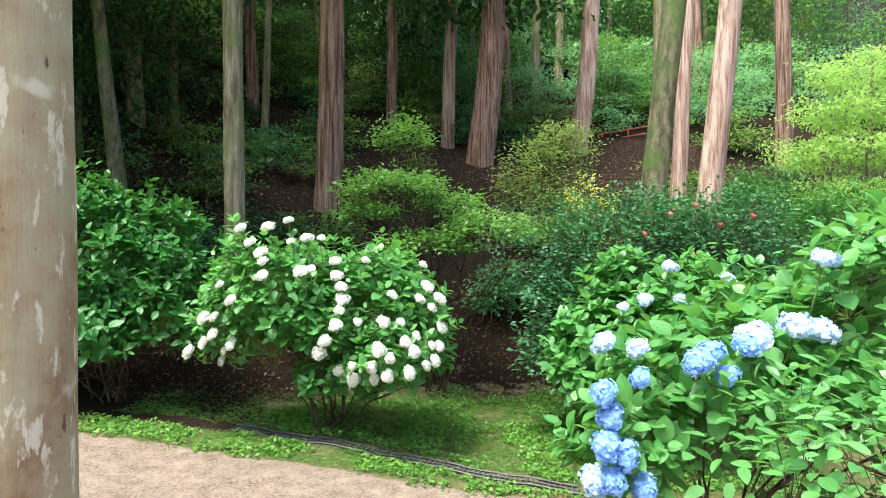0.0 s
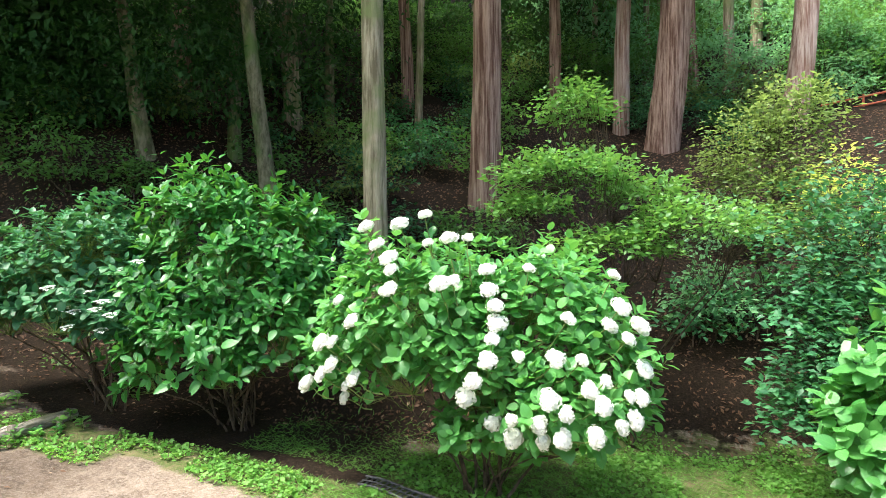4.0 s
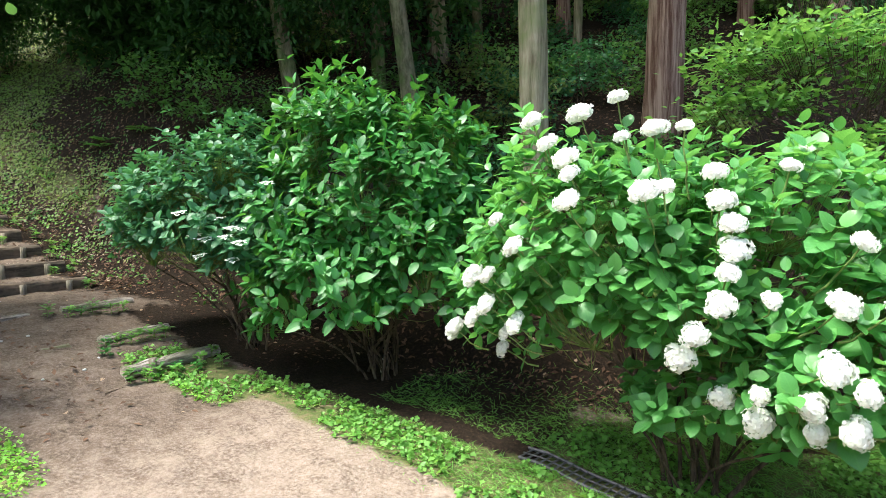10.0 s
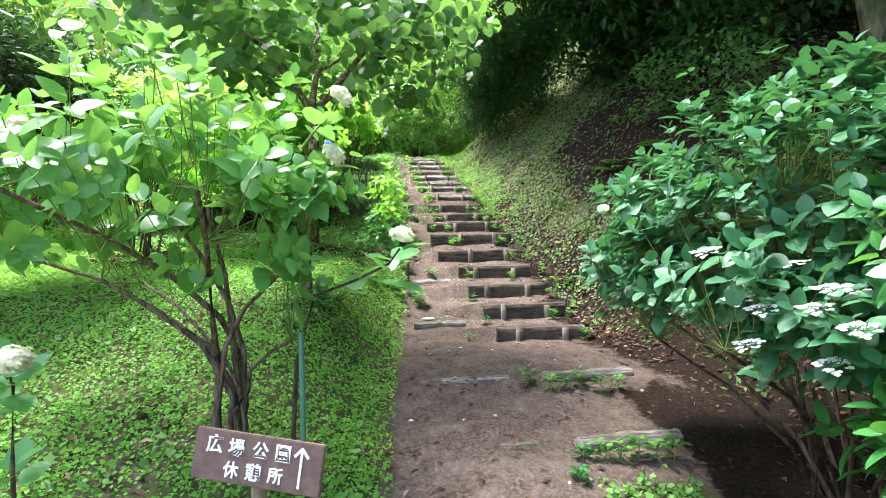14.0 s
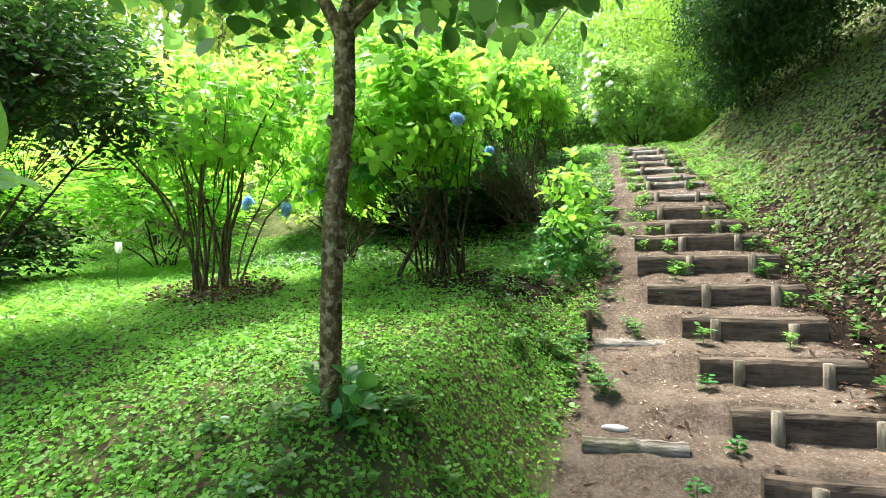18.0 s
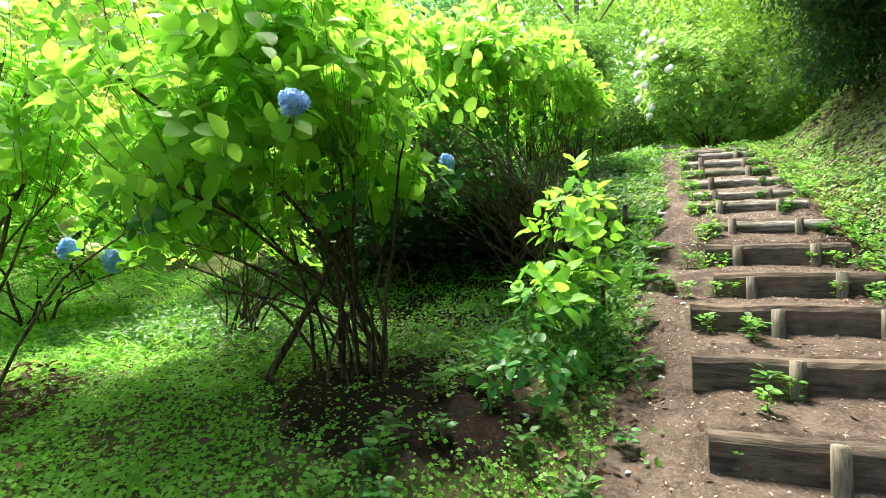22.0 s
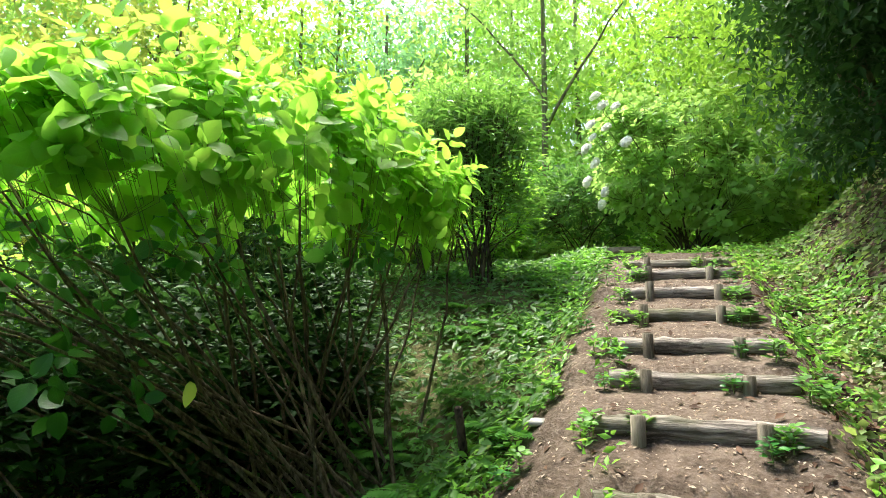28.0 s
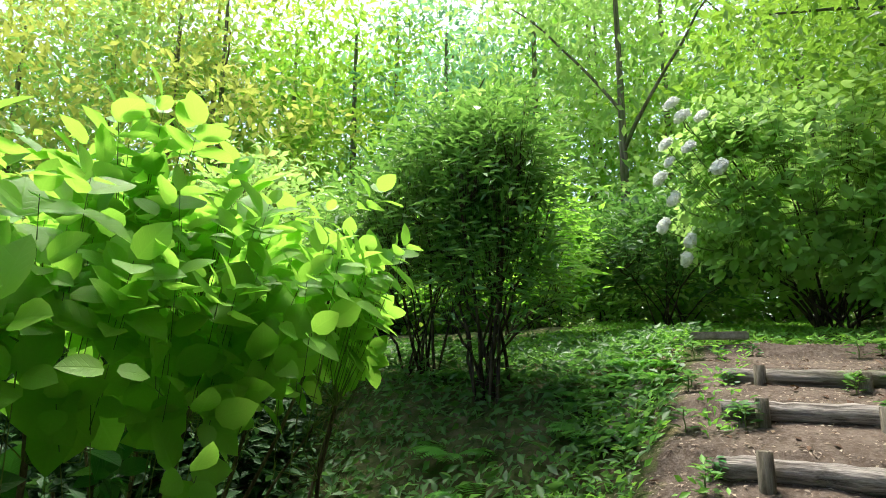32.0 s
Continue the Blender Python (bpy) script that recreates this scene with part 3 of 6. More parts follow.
def put_leaves(root, P, R, S, mat, protos=BROAD, key="broad", singles=0, near=None, name="foliage"):
    """The leaves nearest to a place on the plan become parts, the rest one mesh."""
    if singles:
        order = np.argsort(((P - np.asarray(near, float)) ** 2).sum(1))
        for c, i in enumerate(order[:singles]):
            me = leaf_meshes(mat, protos, key)[c % len(protos)]
            m = Matrix(R[i].tolist()).to_4x4() @ Matrix.Diagonal((S[i], S[i], S[i], 1))
            m.translation = P[i]
            ob = new("leaf", me)
            ob.matrix_basis = m
            under(ob, root)
        rest = order[singles:]
        P, R, S = P[rest], R[rest], S[rest]
    if len(P):
        groups = np.arange(len(P)) % len(protos)
        v, f = joined([spread(protos[g], P[groups == g], R[groups == g], S[groups == g]) for g in range(len(protos))])
        local = np.concatenate([np.tile(protos[g][0], (int((groups == g).sum()), 1)) for g in range(len(protos))])
        part_mesh(name, ribbed(mesh_of(name, v, f, mat, True), local), root, "", "stuff")


def mophead(florets, mat, seed):
    """A round flower head one across, of four-petalled florets."""
    r = np.random.default_rng(seed)
    i = np.arange(florets)
    z = 1 - 1.65 * (i + 0.5) / florets
    a = i * 2.39996 + r.normal(0, 0.1, florets)
    s = np.sqrt(1 - np.clip(z, -1, 1) ** 2)
    d = np.stack([s * np.cos(a), s * np.sin(a), z], 1)
    pos = d * (r.uniform(0.36, 0.52, florets) * (1 + 0.14 * np.sin(3 * a + seed) * s))[:, None] * np.array([1, 1, 0.82])
    ref = np.cross(d, r.normal(size=d.shape))
    ref /= np.linalg.norm(ref, axis=1, keepdims=True)
    oth = np.cross(d, ref)
    petal = (np.array([(0, 0, 0), (0.36, 0.28, 0.05), (0.5, 0.7, 0.1), (0, 1, -0.04), (-0.5, 0.7, 0.1), (-0.36, 0.28, 0.05)], float), np.array([(0, 1, 2, 3), (0, 3, 4, 5)]))
    P, R, S = [], [], []
    for k in range(4):
        w = ref * math.cos(k * math.pi / 2) + oth * math.sin(k * math.pi / 2)
        P.append(pos)
        R.append(frames_of(w + r.normal(0.12, 0.25, (florets, 1)) * d, d + r.normal(0, 0.25, d.shape)))
        S.append(r.uniform(0.1, 0.15, florets))
    v, f = spread(petal, np.concatenate(P), np.concatenate(R), np.concatenate(S))
    core_v, core_f = tube([(0, 0, -0.28), (0, 0, -0.2), (0, 0, 0.0), (0, 0, 0.2), (0, 0, 0.32)], [0.05, 0.26, 0.36, 0.28, 0.04], 10)
    v, f = joined([(v, f), (core_v, core_f)])
    return mesh_of("flower_head", v, f, mat, False)


def lacecap(mat):
    r = np.random.default_rng(5)
    P, R, S = [], [], []
    petal = (np.array([(0, 0, 0), (0.36, 0.28, 0.05), (0.5, 0.7, 0.1), (0, 1, -0.04), (-0.5, 0.7, 0.1), (-0.36, 0.28, 0.05)], float), np.array([(0, 1, 2, 3), (0, 3, 4, 5)]))
    for i in range(8):
        a = i * 0.785 + r.normal(0, 0.25)
        q1 = r.uniform(0.3, 0.5)
        c = np.array([math.cos(a) * q1, math.sin(a) * q1, r.normal(0, 0.04)])
        for k in range(4):
            P.append(c)
            b = k * 1.5708 + a
            R.append(frames_of(np.array([[math.cos(b), math.sin(b), r.normal(0, 0.25)]]), np.array([[0, 0, 1.0]]))[0])
            S.append(r.uniform(0.13, 0.2))
    for i in range(60):
        a, q2 = r.uniform(0, 6.28), 0.3 * math.sqrt(r.uniform())
        P.append(np.array([math.cos(a) * q2, math.sin(a) * q2, 0.03]))
        R.append(frames_of(np.array([[math.cos(a), math.sin(a), 0.8]]), np.array([[0, 0, 1.0]]))[0])
        S.append(0.06)
    v, f = spread(petal, np.array(P), np.array(R), np.array(S))
    return mesh_of("flower_head", v, f, mat, False)


HEAD = {m.name: [mophead(128, m, s) for s in (1, 2, 3)] for m in (M_WHITE, M_CREAM, M_BLUE, M_LIGHTBLUE)}
LACE = lacecap(M_WHITE)


def put_heads(root, heads, mat, centre, label=""):
    """Flower heads (x, y, z, width) that face away from the bush's middle."""
    for i, (x, y, z, w) in enumerate(heads):
        out = (Vector((x, y, z)) - Vector(centre)).normalized() + Vector((0, 0, 0.6))
        ob = new("flower_head", HEAD[mat.name][i % 3])
        ob.matrix_basis = Matrix.Translation((x, y, z)) @ out.to_track_quat("Z", "Y").to_matrix().to_4x4() @ pose(0, 0, 0, 0, 0, 47 * i) @ Matrix.Diagonal((w, w, w * 0.82, 1))
        tagged(under(ob, root), label)


def stems_to(root, base, tips, count, radius=0.012, foot=0.16, mat=None, bend=0.25, reach=0.75, twigs=True, sides=6, drop=0.2, twig_mat=None):
    """Stems that fan out of the base, and twigs from them to the shoot tips."""
    mat = mat or M_STEM
    base = np.array(base, float)
    chosen, gap = [int(rng.integers(len(tips)))], np.full(len(tips), 1e9)
    while len(chosen) < min(count, len(tips)):
        gap = np.minimum(gap, ((tips - tips[chosen[-1]]) ** 2).sum(1))
        chosen.append(int(np.argmax(gap * rng.uniform(0.5, 1.0, len(tips)))))
    ends = []
    for i in chosen:
        a = rng.uniform(0, 6.283)
        foot_at = base + np.array([math.cos(a), math.sin(a), 0]) * foot * math.sqrt(rng.uniform()) + np.array([0, 0, -0.02])
        end = foot_at + (tips[i] - foot_at) * reach
        lean = np.array([end[0] - foot_at[0], end[1] - foot_at[1], 0.0])
        p = arc(foot_at, end, -lean * bend * 0.5 + np.array([0, 0, 0.05]), 7, 0.012)
        v, f = tube(p, np.linspace(radius, radius * 0.5, 7) * rng.uniform(0.7, 1.25), sides)
        part_mesh("stem", mesh_of("stem", v, f, mat, True), root)
        ends.append(p[3:])
    ends = np.concatenate(ends)
    if twigs:
        pieces = []
        for t in tips:
            low_pt = t + (base - t) * np.array([0.12, 0.12, 0.0]) - np.array([0, 0, drop * min(1.0, max(0.1, (t[2] - base[2] - 0.35) / 0.8))])
            near = ends[np.argmin(((ends - low_pt) ** 2).sum(1) + 0.5 * np.maximum(ends[:, 2] - low_pt[2], 0))]
            near = low_pt + (near - low_pt) * min(1.0, 0.32 / max(1e-6, float(np.linalg.norm(near - low_pt))))
            q2 = near * 0.3 + low_pt * 0.7
            pieces.append(tube(np.array([near, q2, t]), np.array([0.24, 0.17, 0.11]) * radius, 3))
        v, f = joined(pieces)
        part_mesh("twig_mass", mesh_of("twig_mass", v, f, twig_mat or mat, True), root, "", "stuff")


def hydrangea(label, base, blobs, tips_n, leaf, mat, stems=14, singles=0, near=(0, 0, 1), heads=(), head_mat=None, lace=0, pairs=3, stem_mat=None,
              low=-0.35, shell=0.7, reach=0.75, radius=0.012, foot=0.16, name="hydrangea_bush", inner=0.35, bend=0.25, group="hydrangea bushes", drop=0.22, protos=None, lift=0.9, flat=0.6):
    root = thing(name, base, label, "bush", group)
    tips, out = blob_points(blobs, tips_n, low, shell)
    stems_to(root, base, tips, stems, radius, foot, stem_mat, bend, reach, drop=drop, twig_mat=M_TWIG)
    P, R, S = rosettes(tips, out, leaf, pairs, lift, flat=flat)
    if inner:
        t2, o2 = blob_points(blobs, int(tips_n * inner), -0.8, 0.35)
        P2, R2, S2 = rosettes(t2, o2, leaf, 1)
        P, R, S = np.concatenate([P, P2]), np.concatenate([R, R2]), np.concatenate([S, S2])
    spots = [h[:3] for hs in (heads.values() if isinstance(heads, dict) else (heads,)) for h in hs]
    if spots:
        gap = np.sqrt(((P[:, None] + 0.4 * leaf * R[:, None, :, 1] - np.array(spots)[None]) ** 2).sum(2)).min(1)
        free = gap > 0.085
        P, R, S = P[free], R[free], S[free]
    middle = np.array(blobs, float)[:, :3].mean(0)
    if spots:
        at = np.array(spots)
        way = at - middle
        way /= np.linalg.norm(way, axis=1, keepdims=True)
        low_end = at - 0.2 * way - np.array([0, 0, 0.14])
        for a, b in zip(low_end, at):
            v, f = tube(arc(a, b, (0, 0, -0.02), 5, 0.006), [0.006, 0.005, 0.005, 0.004, 0.004], 5)
            part_mesh("flower_stalk", mesh_of("flower_stalk", v, f, M_GREEN_STEM, True), root)
        P3, R3, S3 = rosettes(at - 0.1 * way - np.array([0, 0, 0.05]), way, leaf, 2, 0.5)
        P, R, S = np.concatenate([P, P3]), np.concatenate([R, R3]), np.concatenate([S, S3])
    put_leaves(root, P, R, S, mat, protos or BROAD, "obovate" if protos else "broad", singles, near)
    for hm, hs in (heads.items() if isinstance(heads, dict) else ((head_mat, heads),)):
        put_heads(root, hs, hm, middle)
    if lace:
        order = np.argsort(((tips - np.asarray(near, float)) ** 2).sum(1))
        for c, i in enumerate(order[: lace * 4 : 4]):
            ob = new("flower_head", LACE)
            axis = Vector(out[i]) * 0.4 + Vector((0, 0, 1.2))
            ob.matrix_basis = Matrix.Translation(Vector(tips[i]) + Vector(out[i]) * 0.06) @ axis.to_track_quat("Z", "Y").to_matrix().to_4x4() @ Matrix.Diagonal((0.1, 0.1, 0.09, 1))
            under(ob, root)
    return root


def shrub(label, base, blobs, leaves, leaf, mat, proto=SMALL, stems=8, radius=0.012, name="shrub", clump=7, low=-0.5, shell=0.6, category="bush", group="shrubs", foot=0.15, stem_mat=None, tip_share=0.6, flat=1.0):
    """A small-leaved bush: leaves in little sprays on twigs."""
    root = thing(name, base, label, category, group)
    n = max(leaves // clump, 8)
    tips, out = blob_points(blobs, n, low, shell)
    stems_to(root, base, tips[: max(12, int(len(tips) * tip_share))], stems, radius, foot, stem_mat)
    k = rng.normal(0, leaf * 1.1 / flat ** 0.3, (len(tips), clump, 3)) * np.array([1, 1, flat])
    P = (tips[:, None] + k).reshape(-1, 3)
    D = (np.repeat(out[:, None], clump, 1) + rng.normal(0, 0.8, (len(tips), clump, 3))).reshape(-1, 3) * np.array([1, 1, 0.45])
    N = np.repeat(out, clump, 0) * 0.4 + np.array([0, 0, 1.0]) + rng.normal(0, 0.35, (len(P), 3))
    put_leaves(root, P, frames_of(D, N), leaf * rng.uniform(0.6, 1.3, len(P)), mat, [proto], "small", name="crown")
    return root


def trunk_mesh(base, top, r0, r1, bumps=0.06, n=22, sides=14, bend=(0, 0, 0), flare=0.5, crook=0.12):
    p = arc(base, top, bend, n, 0.0)
    k = np.linspace(0, 1, n)
    sway = np.stack([np.sin(k * 5 + rng.uniform(0, 6)) + 0.5 * np.sin(k * 13 + rng.uniform(0, 6)), np.sin(k * 6 + rng.uniform(0, 6)), 0 * k], 1)
    p += sway * (r0 * crook) * np.minimum(1, k * 4)[:, None]
    s = np.linspace(0, 1, n)
    r = r0 + (r1 - r0) * s + flare * r0 * np.exp(-s * n * 1.1)
    v, f = tube(p, r, sides)
    ring = v.reshape(n, sides, 3)
    c = p[:, None]
    lobes = 1 + bumps * np.sin(np.arange(sides) * 2.1 + rng.uniform(0, 6))[None, :, None] + rng.normal(0, bumps * 0.3, (n, sides, 1))
    return (c + (ring - c) * lobes).reshape(-1, 3), f


def tree(label, base, top, r0, r1, mat, blobs=(), leaves=0, leaf=0.1, leaf_m=None, limbs=(), name="tree", bend=(0, 0, 0), proto=SMALL, clump=8, group="trees", flare=0.5, sides=14, low=-0.9, shell=0.4, crook=0.12, bumps=0.06):
    root = thing(name, base, label, "tree", group)
    v, f = trunk_mesh(Vector(base) - Vector((0, 0, 0.1 + 1.5 * r0)), top, r0, r1, bumps, bend=bend, flare=flare, sides=sides, crook=crook)
    part_mesh("trunk", mesh_of("trunk", v, f, mat, True), root)
    for a, b, r in limbs:
        v, f = tube(arc(a, b, (0, 0, 0.06 * (Vector(b) - Vector(a)).length), 7, 0.02), np.linspace(r, r * 0.35, 7), 8)
        part_mesh("limb", mesh_of("limb", v, f, mat, True), root)
    if leaves:
        n = leaves // clump
        tips, out = blob_points(list(blobs), n, low, shell)
        k = rng.normal(0, leaf * 1.2, (len(tips), clump, 3)) * np.array([1, 1, 0.55])
        P = (tips[:, None] + k).reshape(-1, 3)
        D = np.repeat(out, clump, 0) * 0.5 + rng.normal(0, 0.8, (len(P), 3)) + np.array([0, 0, -0.15])
        N = np.array([0, 0, 1.0]) + rng.normal(0, 0.4, (len(P), 3))
        put_leaves(root, P, frames_of(D, N), leaf * rng.uniform(0.6, 1.3, len(P)), leaf_m, [proto], "small", name="crown")
    return root


def scatter(name, label, n, area, keep, size, mat, proto=SMALL, tilt=0.5, raise_by=0.01, category="plants"):
    """Countless small leaves that lie or stand on the ground."""
    x, y = rng.uniform(area[0], area[1], n), rng.uniform(area[2], area[3], n)
    k = rng.uniform(size=n) < keep(x, y)
    x, y = x[k], y[k]
    z = height(x, y) + rng.uniform(0, raise_by, len(x))
    e = 0.05
    nx, ny = (height(x - e, y) - height(x + e, y)) / (2 * e), (height(x, y - e) - height(x, y + e)) / (2 * e)
    nrm = np.stack([np.clip(nx, -1.2, 1.2), np.clip(ny, -1.2, 1.2), np.ones_like(x)], 1)
    N = nrm + rng.normal(0, tilt, (len(x), 3))
    a = rng.uniform(0, 6.283, len(x))
    D = np.stack([np.cos(a), np.sin(a), rng.uniform(-0.1, tilt, len(x)) + np.clip(nx, -1.2, 1.2) * -np.cos(a) + np.clip(ny, -1.2, 1.2) * -np.sin(a)], 1)
    v, f = spread(proto, np.stack([x, y, z], 1), frames_of(D, N), rng.uniform(*size, len(x)))
    return tagged(new(name, mesh_of(name, v, f, mat, False)), label, category, "", "stuff")


# ---- the place by the path's start ----
post = thing("wooden_post", stand(-0.69, 0.9, 0.1), "weathered brown wooden post with lichen patches", "post")
zs = np.linspace(float(height(-0.69, 0.9)) - 0.1, 3.6, 30)
v, f = tube([(-0.695 - 0.013 * k, 0.9, k) for k in zs], 0.112 - 0.004 * zs / 3 + 0.0015 * np.sin(zs * 9), 28)
part_mesh("shaft", mesh_of("shaft", v, f, M_OLDPOST, True), post)

LEFT_HEADS = [(-1.83, 1.74), (-1.58, 1.75), (-1.4, 1.81), (-1.23, 1.65), (-1.38, 1.62), (-1.75, 1.61), (-1.65, 1.52), (-1.63, 1.44), (-1.64, 1.31), (-1.1, 1.65), (-0.98, 1.44),
              (-1.29, 1.35), (-1.2, 1.37), (-0.96, 1.31), (-2.02, 1.23), (-1.92, 1.09), (-2.16, 0.93), (-2.07, 0.94), (-2.08, 0.78), (-1.98, 0.63), (-2.17, 0.7), (-2.3, 0.62), (-2.0, 0.54), (-1.92, 0.69)]
RIGHT_HEADS = [(-0.7, 1.45), (-0.92, 1.21), (-0.91, 1.1), (-0.94, 1.0), (-0.97, 0.86), (-0.77, 0.89), (-1.07, 0.72), (-1.12, 0.61), (-0.46, 1.14), (-0.54, 0.89), (-0.38, 0.89), (-0.21, 1.1), (-0.03, 1.1),
               (-0.1, 1.02), (-0.01, 0.84), (-0.24, 0.77), (-0.34, 0.71), (-0.58, 0.64), (-0.48, 0.56), (-0.26, 0.62), (-0.1, 0.68), (-0.03, 0.67), (-0.3, 0.43), (-0.15, 0.5), (-0.07, 0.54),
               (-0.82, 0.49), (-0.65, 0.48), (-0.81, 0.37), (-0.62, 0.37), (-0.5, 0.4), (-0.18, 1.41), (-0.94, 0.45), (-0.14, 1.21)]
WHITE_BLOBS = [(-1.6, 5.45, 1.15, 0.72, 0.62, 0.58), (-0.75, 5.6, 1.15, 0.7, 0.6, 0.5), (-0.42, 5.35, 0.75, 0.52, 0.45, 0.45), (-2.0, 5.3, 0.85, 0.36, 0.35, 0.34), (-1.1, 5.3, 0.85, 0.5, 0.4, 0.35), (-0.5, 5.2, 0.55, 0.5, 0.38, 0.3), (-0.95, 5.4, 0.36, 0.5, 0.34, 0.24)]


def front_of(x, z, blobs):
    best = 9.0
    for cx, cy, cz, rx, ry, rz in blobs:
        s = 1 - ((x - cx) / rx) ** 2 - ((z - cz) / rz) ** 2
        best = min(best, cy - ry * math.sqrt(s) if s > 0.02 else cy - 0.1 * ry)
    return best - 0.04


white_heads = []
for i, (hx, hz) in enumerate(LEFT_HEADS + RIGHT_HEADS):
    hy = front_of(hx, hz, WHITE_BLOBS)
    k = hy / 5.1
    white_heads.append((hx * k, hy, 1.55 + (hz - 1.55) * k, (0.11, 0.13, 0.095, 0.12, 0.08)[i % 5]))
hydrangea("green hydrangea bush covered in round white flower heads", stand(-1.1, 5.6), WHITE_BLOBS, 860, 0.12, M_WHITE_BUSH, 16, 280, (-1.0, 4.2, 1.0), white_heads, M_WHITE, low=-0.75)
hydrangea("large glossy dark green bush without flowers", stand(-3.5, 5.95), [(-3.6, 5.85, 1.4, 0.95, 0.75, 0.98), (-2.95, 5.8, 1.0, 0.55, 0.55, 0.5), (-3.6, 5.5, 0.85, 0.7, 0.55, 0.5), (-3.6, 5.8, 1.9, 0.5, 0.45, 0.36), (-3.05, 5.9, 1.6, 0.55, 0.5, 0.5)], 820, 0.135, M_GLOSSY, 16, 290, (-2.6, 4.2, 1.2), low=-0.75, protos=OBOVATE, lift=0.6)
hydrangea("dark green lacecap hydrangea with flat white flower heads", stand(-4.75, 5.75), [(-4.85, 5.6, 1.42, 1.0, 0.72, 0.62), (-5.15, 5.4, 1.2, 0.75, 0.55, 0.45), (-4.3, 5.35, 1.0, 0.42, 0.38, 0.3)], 780, 0.1, M_BLUISH, 14, 260, (-3.4, 4.0, 1.4), lace=15, low=-0.5, flat=1.0)
hydrangea("bright green hydrangea with pale and deep blue flower heads", stand(1.5, 3.2), [(1.7, 3.25, 0.8, 0.75, 0.5, 0.5), (2.7, 3.2, 1.1, 0.85, 0.7, 0.75), (1.0, 3.05, 0.55, 0.32, 0.32, 0.45)], 420, 0.15, M_WHITE_BUSH, 14, 200, (0.4, 1.0, 1.2),
          {M_LIGHTBLUE: [(0.84, 2.95, 1.06, 0.13), (1.0, 2.9, 1.04, 0.12), (1.5, 2.72, 1.13, 0.17), (1.72, 2.75, 1.18, 0.15), (1.85, 2.75, 1.15, 0.15), (1.9, 2.8, 1.5, 0.13), (0.74, 2.75, 0.42, 0.16)],
           M_BLUE: [(1.2, 2.65, 1.02, 0.14), (1.27, 2.68, 1.06, 0.13), (1.45, 2.68, 1.1, 0.13), (1.35, 2.68, 0.95, 0.11), (0.77, 2.7, 0.86, 0.14), (0.8, 2.7, 0.75, 0.14), (0.77, 2.66, 0.62, 0.15), (0.86, 2.66, 0.58, 0.15), (0.8, 2.66, 0.46, 0.15), (0.95, 2.66, 0.42, 0.14), (0.96, 2.75, 0.92, 0.11)]}, lift=0.6, low=-0.6)
hydrangea("light green hydrangea with upright shoots and pale heads", stand(1.8, 5.3), [(1.75, 5.25, 0.75, 0.75, 0.45, 0.5), (1.25, 5.2, 0.52, 0.3, 0.32, 0.36), (2.5, 5.2, 0.95, 0.75, 0.5, 0.55), (1.75, 5.5, 1.25, 0.3, 0.3, 0.35)], 480, 0.15, M_WHITE_BUSH, 16, 200, (0.6, 3.0, 1.2),
          {M_LIGHTBLUE: [(1.72, 4.8, 1.12, 0.13), (2.01, 4.75, 1.12, 0.13), (1.95, 4.85, 1.4, 0.14), (2.4, 4.75, 1.3, 0.14), (1.55, 4.85, 1.05, 0.1), (1.35, 4.9, 0.75, 0.12)]}, lift=0.7, low=-0.7)
low_bush = shrub("spreading low bush of narrow glossy leaves, with dark leaves as shade underneath", stand(1.75, 1.95), [(1.75, 1.9, 0.86, 0.8, 0.5, 0.2), (2.3, 2.0, 1.0, 0.6, 0.5, 0.2)], 1700, 0.062, M_WHITE_BUSH, OBOVATE[0], name="low_bush", low=-0.1, shell=0.6, flat=0.5)
# Near-black leaves inside, standing in for the shade under the overhang.
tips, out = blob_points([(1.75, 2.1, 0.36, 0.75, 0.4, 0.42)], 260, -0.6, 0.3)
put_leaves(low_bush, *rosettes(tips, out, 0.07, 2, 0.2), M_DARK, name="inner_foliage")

stub = thing("cut_stub", stand(-3.5, 6.0), "pale sawn-off stub under the glossy bush", "stub")
v, f = tube(arc(stand(-3.5, 6.0), stand(-3.48, 5.98) + Vector((0, 0, 0.14)), (0, 0, 0), 5, 0.004), [0.03, 0.028, 0.027, 0.027, 0.026], 9)
part_mesh("shaft", mesh_of("shaft", v, f, M_CUT, True), stub)

# sign
SIGN_AT = stand(-4.57, 3.33)
sign = thing("signpost", SIGN_AT, "wooden signpost with white hand-painted writing on brown board", "sign")
v, f = tube(arc((SIGN_AT.x, SIGN_AT.y, SIGN_AT.z), (-4.52, 3.32, 0.72), (0, 0, 0), 5, 0.002), [0.026, 0.025, 0.025, 0.024, 0.024], 12)
part_mesh("pole", mesh_of("pole", v, f, M_POSTWOOD, True), sign)
BOARD = Matrix.Translation((-4.46, 3.33, 0.68)) @ pose(0, 0, 0, 0, 0, 70.5 - 0) @ pose(0, 0, 0, 82, 0, 0) @ pose(0, 0, 0, 0, 0, -6)
bm = bmesh.new()
bmesh.ops.create_cube(bm, size=1, matrix=Matrix.Diagonal((0.43, 0.155, 0.018, 1)))
bmesh.ops.bevel(bm, geom=bm.edges[:], offset=0.003, segments=2, affect="EDGES")
bm.transform(BOARD)
board = part("board", bm, M_BOARD, sign)


